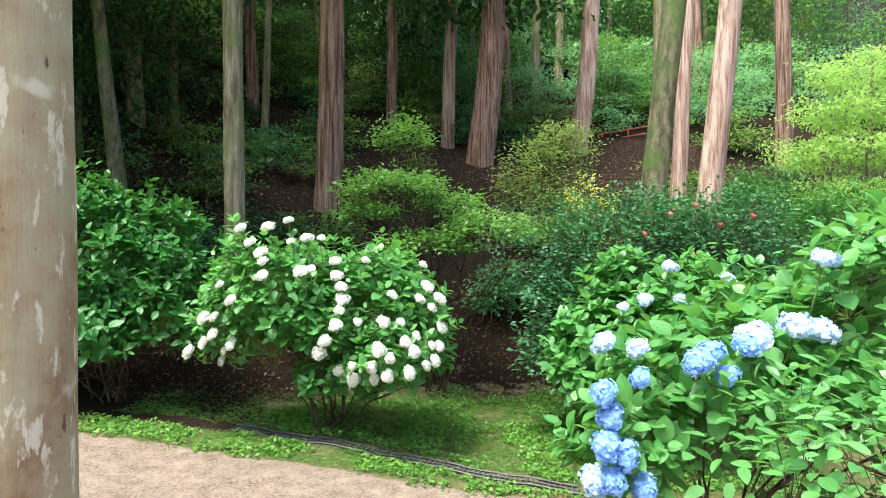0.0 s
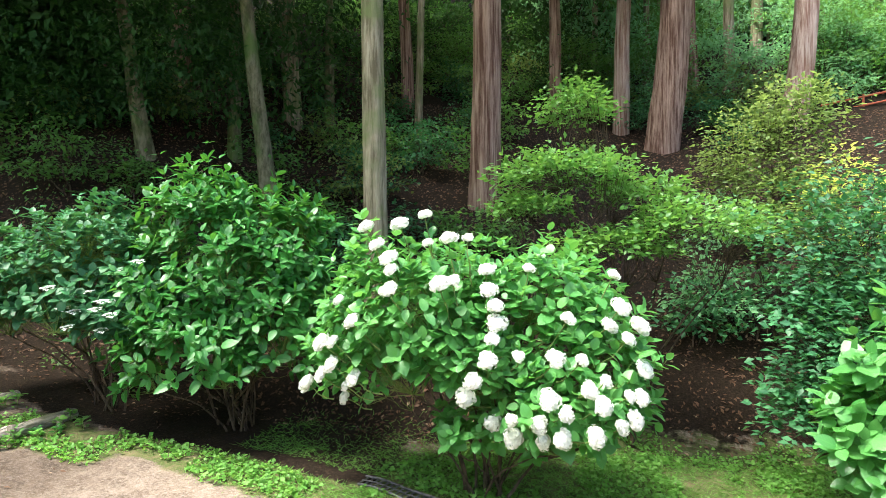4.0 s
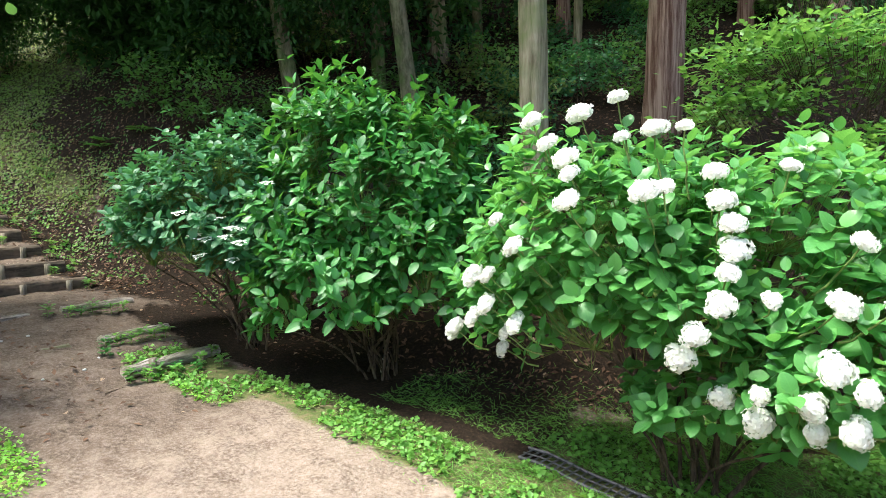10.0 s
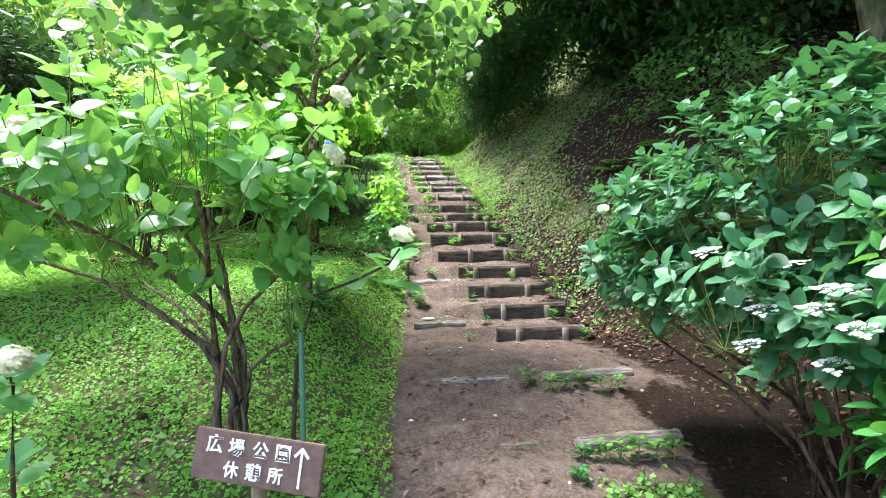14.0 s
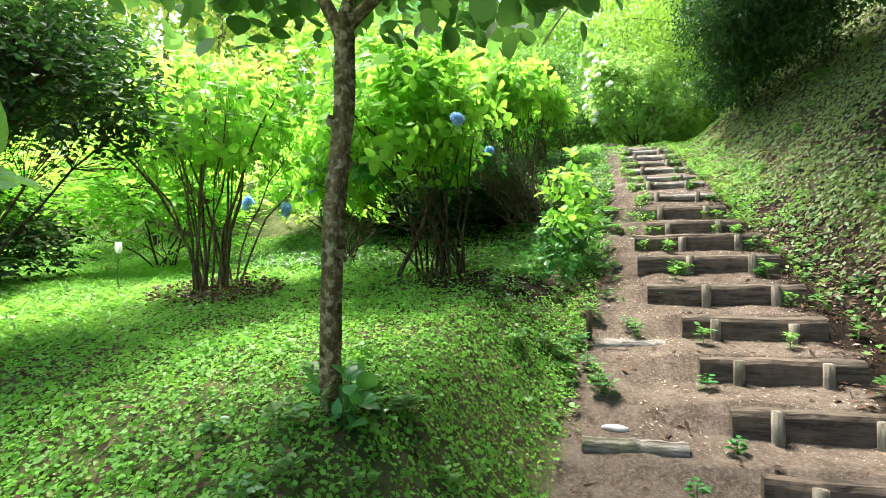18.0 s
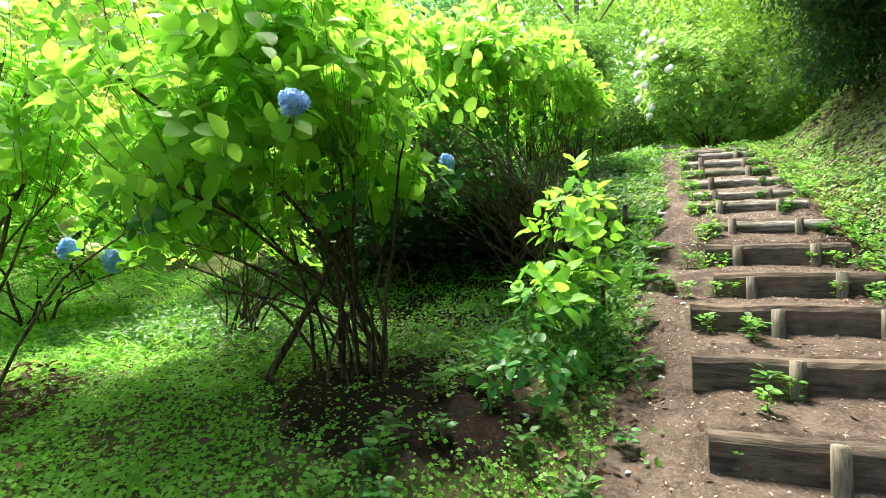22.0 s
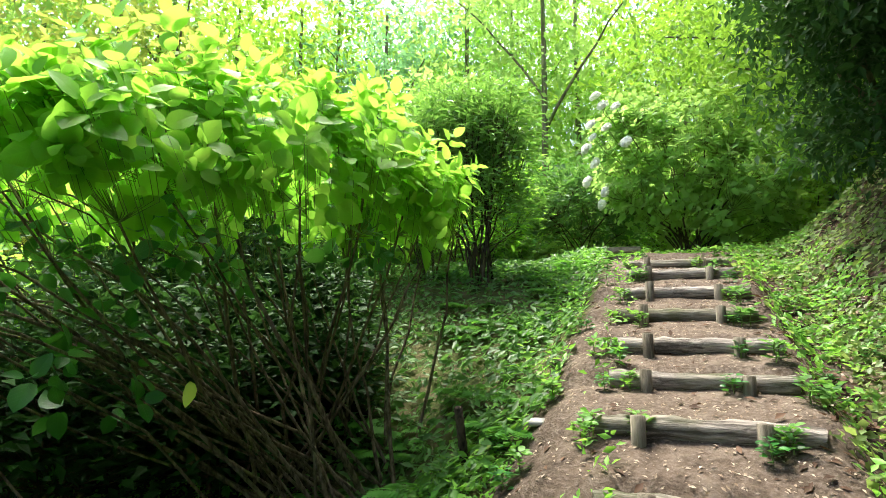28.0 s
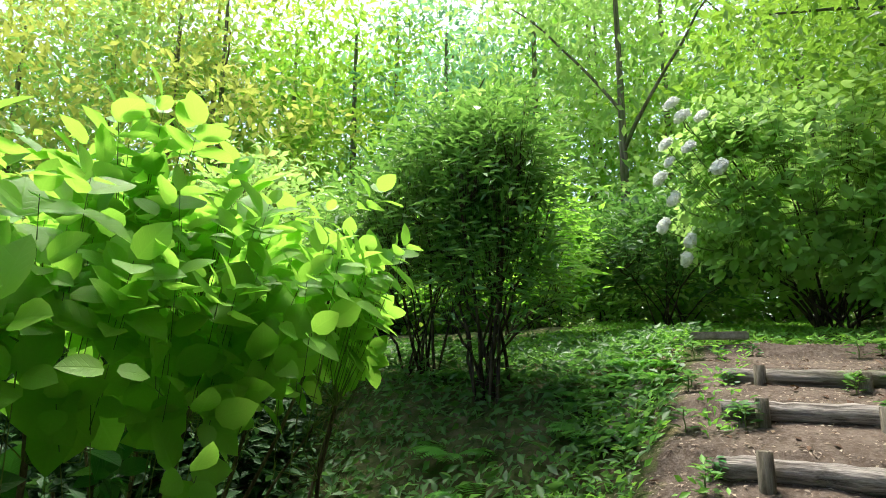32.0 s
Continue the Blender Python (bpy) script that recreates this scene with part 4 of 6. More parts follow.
def writing(text, x, y, size, parent):
    cu = bpy.data.curves.new("lettering", "FONT")
    cu.offset = 0.0012
    cu.body, cu.size, cu.extrude, cu.align_x, cu.align_y = text, size, 0.0012, "CENTER", "CENTER"
    ob = new("lettering", cu)
    me = bpy.data.meshes.new_from_object(ob)
    bpy.data.objects.remove(ob)
    me.materials.append(M_PAINT)
    me.transform(BOARD @ Matrix.Translation((x, y, 0.0105)))
    part_mesh("lettering", me, parent, "white painted " + ("arrow" if text == "↑" else "writing"))


for ch, cx, cy, sz in (("広", -0.145, 0.03, 0.058), ("場", -0.07, 0.028, 0.055), ("公", 0.01, 0.03, 0.055), ("園", 0.085, 0.032, 0.055), ("休", -0.08, -0.04, 0.052), ("憩", -0.005, -0.038, 0.055), ("所", 0.068, -0.036, 0.05)):
    writing(ch, cx, cy, sz, sign)
bm = bmesh.new()
for x0, x1, y0, y1 in ((0.142, 0.15, -0.06, 0.05),):
    bmesh.ops.create_cube(bm, size=1, matrix=Matrix.Translation(((x0 + x1) / 2, (y0 + y1) / 2, 0.0105)) @ Matrix.Diagonal((x1 - x0, y1 - y0, 0.002, 1)))
for s in (-1, 1):
    bmesh.ops.create_cube(bm, size=1, matrix=Matrix.Translation((0.146 + s * 0.011, 0.045, 0.0105)) @ pose(0, 0, 0, 0, 0, s * 42) @ Matrix.Diagonal((0.009, 0.036, 0.002, 1)))
bm.transform(BOARD)
part("arrow", bm, M_PAINT, sign, "white painted arrow")
v, f = tube([(-5.12, 3.42, 0.25), (-5.12, 3.42, 0.6), (-5.11, 3.42, 0.98)], [0.012, 0.012, 0.012], 10)
green = thing("garden_stake", (-5.12, 3.42, 0.25), "green plastic-coated garden stake in the lawn", "stake")
part_mesh("rod", mesh_of("rod", v, f, M_GREENPOLE, True), green)

# trunks on the slope
def pine(label, x, y, r, mat, lean=(0.0, 0.0), top=13.0, name="cedar_tree", crown=True):
    b = stand(x, y, 0.15 + 1.2 * r)
    t = (x + lean[0] * (top - b.z), y + lean[1] * (top - b.z), top)
    # Crowns sit above the view, added to shade the slope; none right of x = 1.
    cz = max(7.2, b.z + 5.0)
    blobs = [(x + lean[0] * 6, y - 0.6, cz, 2.3, 2.0, 0.9), (x + lean[0] * 8, y, cz + 2.4, 2.0, 2.0, 1.3), (t[0], t[1], 12.5, 1.5, 1.5, 1.6)] if crown else ()
    return tree(label, b, t, r, r * 0.55, mat, blobs, 2600 if crown and x < 1 else 0, 0.3, M_DARK, name=name, group="trees on the slope", clump=6, flare=0.2)


pine("straight grey-brown trunk with lichen, close behind the bushes", -2.72, 7.4, 0.145, M_GREY_BARK, (-0.01, 0))
pine("tall cedar trunk with stringy red-brown bark", -2.2, 10.6, 0.26, M_CEDAR, (0.025, 0))
pine("thick cedar trunk leaning a little, stringy bark", 0.84, 14.9, 0.38, M_CEDAR, (0.1, 0))
pine("slim reddish cedar trunk", -1.5, 16.5, 0.17, M_CEDAR, (0.0, 0))
pine("slim pale cedar trunk", 0.1, 16.0, 0.2, M_PALE_BARK, (0.04, 0))
pine("pale straight cedar trunk", 3.55, 15.2, 0.27, M_PALE_BARK, (0.1, 0))
pine("slim grey trunk in the woods", 3.1, 19.0, 0.17, M_GREY_BARK, (0.02, 0))
pine("mossy dark leaning trunk", 2.55, 7.8, 0.195, M_MOSSY, (0.12, 0.0), 11, "mossy_tree")
pine("slim pale trunk behind the mossy one", 4.5, 11.0, 0.16, M_PALE_BARK, (0.06, 0))
pine("thick pale cedar trunk with peeling bark", 3.1, 7.42, 0.175, M_PALE_BARK, (0.12, 0))
for i, (px, py, pr) in enumerate(((-6.5, 12, 0.2), (-5.2, 15.5, 0.18), (-4.2, 13.2, 0.09), (-8.5, 11, 0.2), (-9.5, 14, 0.22), (2.2, 19, 0.18), (6.5, 17, 0.2), (8.5, 14, 0.22), (-12.5, 13, 0.2), (-1.0, 21, 0.2), (4.5, 22, 0.2), (9, 20, 0.2))):
    pine("dark cedar trunk further up the slope", px, py, pr, M_CEDAR if i % 2 else M_GREY_BARK, (rng.normal(0, 0.03), 0))

# shrubs on the slope
shrub("bright green layered shrub with spreading leafy tiers", stand(-0.1, 7.4), [(-0.6, 7.0, 2.25, 0.66, 0.6, 0.26), (-0.5, 7.3, 2.9, 0.36, 0.36, 0.34), (0.5, 6.85, 1.72, 0.6, 0.5, 0.28), (-0.15, 6.8, 1.55, 0.52, 0.45, 0.2), (-0.95, 6.95, 1.95, 0.4, 0.4, 0.16), (0.1, 7.1, 2.05, 0.4, 0.45, 0.2)], 8200, 0.062, M_MIDGREEN, LEAFLET, stems=11, shell=0.62, low=-0.1, flat=0.4, clump=9)
shrub("yellowish green airy shrub", stand(1.6, 9.0), [(1.5, 8.8, 2.5, 0.75, 0.6, 0.75), (1.8, 8.4, 1.8, 0.6, 0.4, 0.6), (1.9, 8.8, 3.1, 0.5, 0.4, 0.4)], 7500, 0.06, M_OLIVE, LEAFLET, stems=9, shell=0.2)
shrub("yellowish top of a sparse shrub", stand(2.3, 8.2), [(2.1, 8.0, 2.2, 0.45, 0.4, 0.4), (2.2, 7.7, 1.5, 0.5, 0.4, 0.4)], 900, 0.055, M_YELLOW, LEAFLET, stems=6, shell=0.2)
azalea = shrub("dark bluish azalea bush with a few pink blooms", stand(2.2, 6.5), [(2.1, 6.4, 1.35, 1.1, 0.8, 0.9), (1.6, 5.95, 0.75, 0.7, 0.6, 0.65), (3.2, 6.6, 1.5, 0.8, 0.8, 0.7), (1.3, 5.9, 0.45, 0.45, 0.4, 0.35)], 21000, 0.062, M_BLUISH, LEAFLET, stems=12, name="azalea_bush", shell=0.5)
bloom = mophead(16, M_PINK, 9)
for bx, by, bz in ((2.3, 5.7, 1.9), (2.0, 5.6, 1.7), (2.6, 5.8, 2.0), (2.9, 5.9, 1.8), (1.9, 5.55, 1.4), (3.3, 6.0, 1.9), (2.5, 5.65, 1.5)):
    ob = new("bloom", bloom)
    ob.matrix_basis = Matrix.Translation((bx, by, bz)) @ pose(0, 0, 0, 60, 0, 40 * bx) @ Matrix.Diagonal((0.07, 0.07, 0.06, 1))
    tagged(under(ob, azalea), "faded pink bloom")
shrub("rounded green bush below the pale trunk", stand(5.0, 8.6), [(4.9, 8.5, 1.7, 1.2, 0.9, 0.95), (6.3, 8.6, 1.6, 1.1, 0.9, 0.9)], 12000, 0.075, M_GLOSSY, stems=10)
tree("young maple with layered light green sprays", stand(8.2, 11.0), (8.4, 11.0, 5.5), 0.07, 0.02, M_GREY_BARK, [(7.9, 11, 3.4, 1.6, 1.2, 0.35), (8.4, 11, 4.2, 1.5, 1.2, 0.35), (7.8, 10.8, 2.6, 1.2, 1.0, 0.3), (8.4, 11, 5.0, 1.2, 1.0, 0.4)], 13000, 0.09, M_PALE, name="maple_tree")
CLEAR = [(math.atan2(x, y - 1.2), math.hypot(x, y - 1.2), r) for x, y, r in ((0.84, 14.9, 0.55), (0.1, 16.0, 0.4), (-1.5, 16.5, 0.35), (3.55, 15.2, 0.45), (-2.2, 10.6, 0.35), (5.2, 16.2, 0.8))]


def before_trunk(x, y, size):
    """Whether a shrub would stand in the open ground before one of the large trunks."""
    a, d = math.atan2(x, y - 1.2), math.hypot(x, y - 1.2)
    return any(d < D and abs(a - A) * D < r + size * D / max(d, 1) for A, D, r in CLEAR)


made = 0
while made < 115:
    sx, sy = rng.uniform(-9.5, 8), 7.3 + 11.5 * rng.uniform() ** 1.1
    s = rng.uniform(0.35, 0.85)
    if (sy > 9.5 and before_trunk(sx, sy, 0.55 * s)) or (sy < 8.6 and -1.2 < sx < 1.8):
        continue
    b = stand(sx, sy)
    tall = 1.5 if made % 5 == 0 else 1.0
    shrub("low leafy undergrowth shrub on the leaf-littered slope", b, [(sx, sy, b.z + s * 0.45, s, s * 0.8, 0.12), (sx + 0.25 * s, sy - 0.1, b.z + s * 0.85 * tall, s * 0.75, s * 0.6, 0.1), (sx - 0.25 * s, sy, b.z + s * 1.25 * tall, s * 0.5, s * 0.4, 0.1)], int(560 * s / 0.5), 0.085, (M_MIDGREEN, M_MID, M_BLUISH, M_OLIVE, M_WOODS if sx > 0 else M_MID)[made % 5], LEAFLET, stems=5, low=-0.9, shell=0.3, name="undergrowth", group="undergrowth on the slope", flat=0.35)
    made += 1
for i in range(46):
    sx, sy = rng.uniform(-11, 13), rng.uniform(16.8, 21)
    b = stand(sx, sy)
    s = rng.uniform(0.8, 1.3)
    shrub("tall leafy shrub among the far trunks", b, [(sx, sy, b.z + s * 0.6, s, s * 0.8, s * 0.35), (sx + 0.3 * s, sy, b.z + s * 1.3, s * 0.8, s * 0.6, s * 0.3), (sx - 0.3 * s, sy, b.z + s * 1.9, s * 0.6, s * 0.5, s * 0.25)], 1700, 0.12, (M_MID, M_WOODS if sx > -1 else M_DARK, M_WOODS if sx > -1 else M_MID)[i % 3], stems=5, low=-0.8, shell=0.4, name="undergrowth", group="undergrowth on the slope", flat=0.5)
for i in range(52):
    wx, wy = rng.uniform(-12, 20), rng.uniform(18.5, 28)
    b = stand(wx, wy)
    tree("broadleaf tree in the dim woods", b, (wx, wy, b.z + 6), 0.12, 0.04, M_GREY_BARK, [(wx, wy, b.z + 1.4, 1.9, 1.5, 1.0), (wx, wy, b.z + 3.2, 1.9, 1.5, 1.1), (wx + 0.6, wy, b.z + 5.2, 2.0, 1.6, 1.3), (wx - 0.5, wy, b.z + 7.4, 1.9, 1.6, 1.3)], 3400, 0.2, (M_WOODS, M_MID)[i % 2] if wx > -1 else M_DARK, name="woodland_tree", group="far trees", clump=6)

# ---- beside the lower steps ----
hydrangea("tall open hydrangea with large leaves and few white heads", stand(-5.4, 3.06), [(-5.35, 2.95, 1.75, 0.6, 0.6, 0.55), (-5.2, 2.5, 1.9, 0.5, 0.5, 0.5), (-5.2, 3.2, 1.42, 0.45, 0.36, 0.42), (-5.6, 2.2, 1.7, 0.6, 0.5, 0.6), (-5.3, 3.5, 1.65, 0.3, 0.25, 0.3)], 165, 0.135, M_FRESH, 9, 280, (-4.0, 3.6, 1.5),
          {M_CREAM: [(-5.05, 3.61, 1.98, 0.1), (-5.15, 3.57, 1.75, 0.11), (-4.95, 2.42, 1.8, 0.11)], M_BLUE: [(-5.6, 2.4, 1.55, 0.1)]}, shell=0.4, inner=0.3, radius=0.017, foot=0.09, bend=0.85, stem_mat=M_TAN_STEM, low=-0.8, lift=0.6)
side = thing("hydrangea_branch", stand(-4.85, 2.45), "low hydrangea shoot with a cream flower head and drooping leaves", "branch")
q0 = np.array(stand(-4.85, 2.45))
bow = np.array([q0, q0 + [0.05, 0.02, 0.4], q0 + [0.15, 0.08, 0.7], [-4.58, 2.58, 0.97]])
part_mesh("stem", mesh_of("stem", *tube(bow, [0.009, 0.008, 0.006, 0.004], 8), M_TAN_STEM, True), side)
put_leaves(side, *rosettes(bow[1:], np.array([[0.3, 0.3, 0.9], [0.4, 0.3, 0.8], [0.4, 0.3, 0.9]]), 0.15, 3, 0.2), M_WHITE_BUSH, singles=18, near=(-4, 3, 1.2))
put_heads(side, [(-4.57, 2.59, 1.01, 0.12)], M_CREAM, (-4.7, 2.5, 0.6))
spray = thing("hydrangea_branch", stand(-5.3, 3.35), "hydrangea shoot reaching out with a cream flower head and large leaves", "branch")
p0, p1 = np.array(stand(-5.3, 3.35)), np.array([-4.92, 3.83, 1.33])
stalk = np.array([p0, p0 + [-0.02, 0.03, 0.5], p0 + [0.02, 0.12, 0.82], [-5.12, 3.66, 1.2], [-4.98, 3.79, 1.27], p1])
part_mesh("stem", mesh_of("stem", *tube(stalk, [0.012, 0.01, 0.008, 0.006, 0.005, 0.004], 8), M_STEM, True), spray)
tip2, way2 = np.array([stalk[-1], stalk[-2] - [0, 0, 0.03], stalk[-3]]), np.array([[0.4, 0.4, 0.9], [0.3, 0.3, 0.8], [0.2, 0.3, 0.9]])
put_leaves(spray, *rosettes(tip2, way2, 0.19, 2, 0.1, flat=1.2), M_WHITE_BUSH, singles=12, near=(-4.5, 4, 1.4))
put_heads(spray, [(-4.91, 3.84, 1.385, 0.1)], M_CREAM, (-5.0, 3.75, 0.9))
crooked = tree("slim crooked tree with spotted bark", stand(-7.058, 3.32), (-7.04, 3.384, 2.45), 0.042, 0.036, M_LICHEN,
     [(-7.1, 3.4, 2.95, 1.2, 1.2, 0.4), (-7.7, 3.7, 3.2, 1.2, 1.1, 0.45), (-6.8, 2.7, 3.0, 1.0, 0.9, 0.45), (-7.4, 3.2, 3.6, 1.3, 1.2, 0.4)], 3400, 0.105, M_MID,
     [((-7.04, 3.384, 2.38), (-7.2, 4.1, 3.2), 0.028), ((-7.04, 3.384, 2.38), (-6.9, 2.7, 3.3), 0.028), ((-7.04, 3.384, 2.4), (-7.9, 3.4, 3.5), 0.028), ((-7.15, 3.7, 2.75), (-7.5, 4.5, 3.1), 0.018), ((-7.0, 3.1, 2.8), (-7.3, 2.4, 3.2), 0.018), ((-7.4, 3.4, 2.8), (-8.1, 4.0, 3.2), 0.016)], bend=(-0.015, 0, 0), flare=0.3, sides=14, proto=ROUND, crook=0.55, bumps=0.16)
for kz, ka in ((1.05, 20), (1.32, 200), (1.55, 60), (1.74, 250), (1.9, 120), (2.05, 330), (2.2, 30), (2.3, 190)):
    bm = bmesh.new()
    bmesh.ops.create_icosphere(bm, subdivisions=2, radius=1)
    for w in bm.verts:
        w.co = w.co * (1 + 0.3 * noise.noise(w.co * 1.7 + Vector((kz, ka, 0))))
    k = (kz - 0.9) / 1.55
    bm.transform(Matrix.Translation((-7.058 + 0.018 * k - 0.05 * k * (1 - k) + 0.036 * math.cos(radians(ka)), 3.32 + 0.064 * k + 0.036 * math.sin(radians(ka)), kz)) @ pose(0, 0, 0, 0, 0, ka) @ Matrix.Diagonal((0.02, 0.016, 0.024, 1)))
    part("knot", bm, M_LICHEN, crooked)
foot_plant = thing("leafy_plant", stand(-7.0, 3.4), "broad toothed green leaves sprouting at a tree's foot", "plant")
tips = np.array([stand(-7.04 + 0.085 * math.cos(a), 3.37 + 0.085 * math.sin(a), -h) for a, h in ((0.2, 0.05), (1.0, 0.11), (1.7, 0.17), (2.6, 0.08), (3.6, 0.06), (4.8, 0.07), (0.7, 0.22), (5.6, 0.1))])
out = tips - np.array([-7.04, 3.36, tips[:, 2].min() - 0.05])
put_leaves(foot_plant, *rosettes(tips, out, 0.125, 2, 0.3), M_WHITE_BUSH)
for a in tips:
    v, f = tube(arc(np.array(stand(-7.0, 3.38)), a, (0, 0, 0.02), 5, 0.004), [0.004, 0.004, 0.003, 0.003, 0.002], 5)
    part_mesh("stalk", mesh_of("stalk", v, f, M_GREEN_STEM, True), foot_plant)
shrub("dark bush with bare lower branches", stand(-7.35, 0.8), [(-7.65, 1.35, 2.4, 0.6, 0.55, 0.45), (-7.2, 0.9, 2.65, 0.8, 0.7, 0.6), (-7.0, 0.2, 2.5, 0.9, 0.8, 0.7), (-7.9, 1.0, 2.9, 0.6, 0.6, 0.4)], 15000, 0.06, M_DARK, LEAFLET, stems=18, clump=7, shell=0.4)

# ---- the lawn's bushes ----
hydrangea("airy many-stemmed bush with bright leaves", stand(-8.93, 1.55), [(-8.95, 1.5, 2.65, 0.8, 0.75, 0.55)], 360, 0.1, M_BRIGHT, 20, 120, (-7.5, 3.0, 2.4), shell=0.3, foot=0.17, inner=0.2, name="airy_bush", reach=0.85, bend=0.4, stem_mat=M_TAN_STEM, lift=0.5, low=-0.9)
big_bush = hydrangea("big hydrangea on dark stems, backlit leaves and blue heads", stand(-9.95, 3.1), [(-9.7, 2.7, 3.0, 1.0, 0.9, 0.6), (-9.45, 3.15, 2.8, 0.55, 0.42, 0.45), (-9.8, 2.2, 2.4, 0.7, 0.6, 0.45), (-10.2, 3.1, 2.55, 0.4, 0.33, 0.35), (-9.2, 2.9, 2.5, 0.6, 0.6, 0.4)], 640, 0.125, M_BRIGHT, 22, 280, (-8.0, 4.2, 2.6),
          {M_BLUE: [(-8.85, 3.46, 2.48, 0.1), (-10.4, 3.46, 2.54, 0.1), (-9.6, 2.02, 2.15, 0.12), (-9.6, 1.77, 1.97, 0.13), (-9.65, 1.36, 2.04, 0.13)], M_CREAM: [(-9.6, 1.42, 2.18, 0.12), (-9.7, 1.5, 2.03, 0.1)]}, shell=0.4, radius=0.0125, foot=0.24, bend=0.45, lift=0.5, flat=0.45, low=-0.9)
# Dark copies of the leaves low in the crown, painting its shaded underside.
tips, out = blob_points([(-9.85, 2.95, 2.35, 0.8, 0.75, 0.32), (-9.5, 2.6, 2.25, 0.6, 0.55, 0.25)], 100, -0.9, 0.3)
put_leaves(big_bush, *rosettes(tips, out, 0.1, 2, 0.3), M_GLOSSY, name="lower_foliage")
tips, out = blob_points([(-10.35, 4.15, 1.72, 0.42, 0.3, 0.22), (-9.8, 4.05, 1.5, 0.42, 0.28, 0.2)], 110, -0.9, 0.2)
SHOOT_FOOT = (tips, out)
v, f = tube(arc((-9.55, 2.75, 1.25), (-9.98, 3.05, 2.15), (0, 0, 0), 6, 0.006), np.linspace(0.022, 0.016, 6), 8)
prop = thing("prop_stick", (-9.55, 2.75, 1.25), "bare wooden stick propping up the hydrangea", "stick")
part_mesh("rod", mesh_of("rod", v, f, M_STEM, True), prop)
hydrangea("small bush of thin bare stems", stand(-10.5, 1.95), [(-10.5, 1.95, 2.05, 0.5, 0.5, 0.3)], 50, 0.09, M_BRIGHT, 22, 50, (-9, 3, 2), foot=0.14, radius=0.008, inner=0)
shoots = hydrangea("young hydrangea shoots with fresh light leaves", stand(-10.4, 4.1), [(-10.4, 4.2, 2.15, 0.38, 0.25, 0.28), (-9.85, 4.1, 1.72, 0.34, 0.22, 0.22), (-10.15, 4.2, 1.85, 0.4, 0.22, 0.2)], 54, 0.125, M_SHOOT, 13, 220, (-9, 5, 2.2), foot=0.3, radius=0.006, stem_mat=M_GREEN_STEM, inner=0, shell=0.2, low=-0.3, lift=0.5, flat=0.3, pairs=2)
# Darker leaves round the shoots' foot, with shade put into their colour.
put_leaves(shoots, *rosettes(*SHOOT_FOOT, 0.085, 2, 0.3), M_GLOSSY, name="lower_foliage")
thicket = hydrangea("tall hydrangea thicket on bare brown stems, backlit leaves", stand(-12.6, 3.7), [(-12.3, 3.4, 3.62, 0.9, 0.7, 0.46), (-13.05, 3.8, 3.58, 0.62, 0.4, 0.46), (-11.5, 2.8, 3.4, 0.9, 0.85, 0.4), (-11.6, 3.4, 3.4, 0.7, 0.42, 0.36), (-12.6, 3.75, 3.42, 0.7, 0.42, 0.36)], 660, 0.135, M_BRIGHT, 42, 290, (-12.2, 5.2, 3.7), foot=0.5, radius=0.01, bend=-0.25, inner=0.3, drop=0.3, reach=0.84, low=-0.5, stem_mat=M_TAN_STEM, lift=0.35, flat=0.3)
for i in range(14):
    foot_at = np.array(stand(-12.5 + rng.normal(0, 0.3), 3.75 + rng.normal(0, 0.14)))
    end = np.array([-11.2 + rng.normal(0, 0.45), 2.35 + rng.normal(0, 0.4), 3.05 + rng.normal(0, 0.18)])
    v, f = tube(arc(foot_at, end, (0.1, 0.16, 0.22), 8, 0.02), np.linspace(0.008, 0.004, 8) * rng.uniform(0.6, 1.2), 5)
    part_mesh("stem", mesh_of("stem", v, f, M_TAN_STEM, True), thicket, "bare pale stem leaning outward")
# Low leaves in dark green, coloured as shaded by the canopy above.
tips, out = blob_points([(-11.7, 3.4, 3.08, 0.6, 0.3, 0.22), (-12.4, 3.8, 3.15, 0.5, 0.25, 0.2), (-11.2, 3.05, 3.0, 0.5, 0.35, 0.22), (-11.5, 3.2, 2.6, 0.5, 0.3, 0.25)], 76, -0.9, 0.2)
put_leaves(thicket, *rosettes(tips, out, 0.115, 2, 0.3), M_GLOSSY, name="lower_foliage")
# Dark-leaved undergrowth, added to put shade into the space among the stems.
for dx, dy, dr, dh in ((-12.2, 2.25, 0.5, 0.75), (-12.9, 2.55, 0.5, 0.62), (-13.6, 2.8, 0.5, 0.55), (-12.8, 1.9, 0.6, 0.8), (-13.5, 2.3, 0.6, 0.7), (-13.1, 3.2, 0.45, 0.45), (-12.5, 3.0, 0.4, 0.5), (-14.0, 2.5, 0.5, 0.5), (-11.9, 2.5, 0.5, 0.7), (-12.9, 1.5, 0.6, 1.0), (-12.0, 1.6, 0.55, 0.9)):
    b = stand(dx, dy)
    shrub("dark leafy undergrowth filling in shade between the thicket's stems", b, [(dx, dy, b.z + dh * 0.75, dr, dr * 0.8, dh * 0.75)], 2600, 0.085, M_DARK, stems=5, shell=0.3, group="bushes round the clearing", stem_mat=M_TAN_STEM)
shrub("upright narrow dark green bush", stand(-15.0, 3.7), [(-15.0, 3.75, 4.0, 0.42, 0.42, 0.6), (-14.85, 3.85, 4.55, 0.36, 0.36, 0.42), (-15.2, 3.65, 4.45, 0.36, 0.36, 0.45), (-14.95, 3.65, 4.85, 0.24, 0.24, 0.26)], 6000, 0.085, M_MIDGREEN, NARROW, stems=16, shell=0.35)
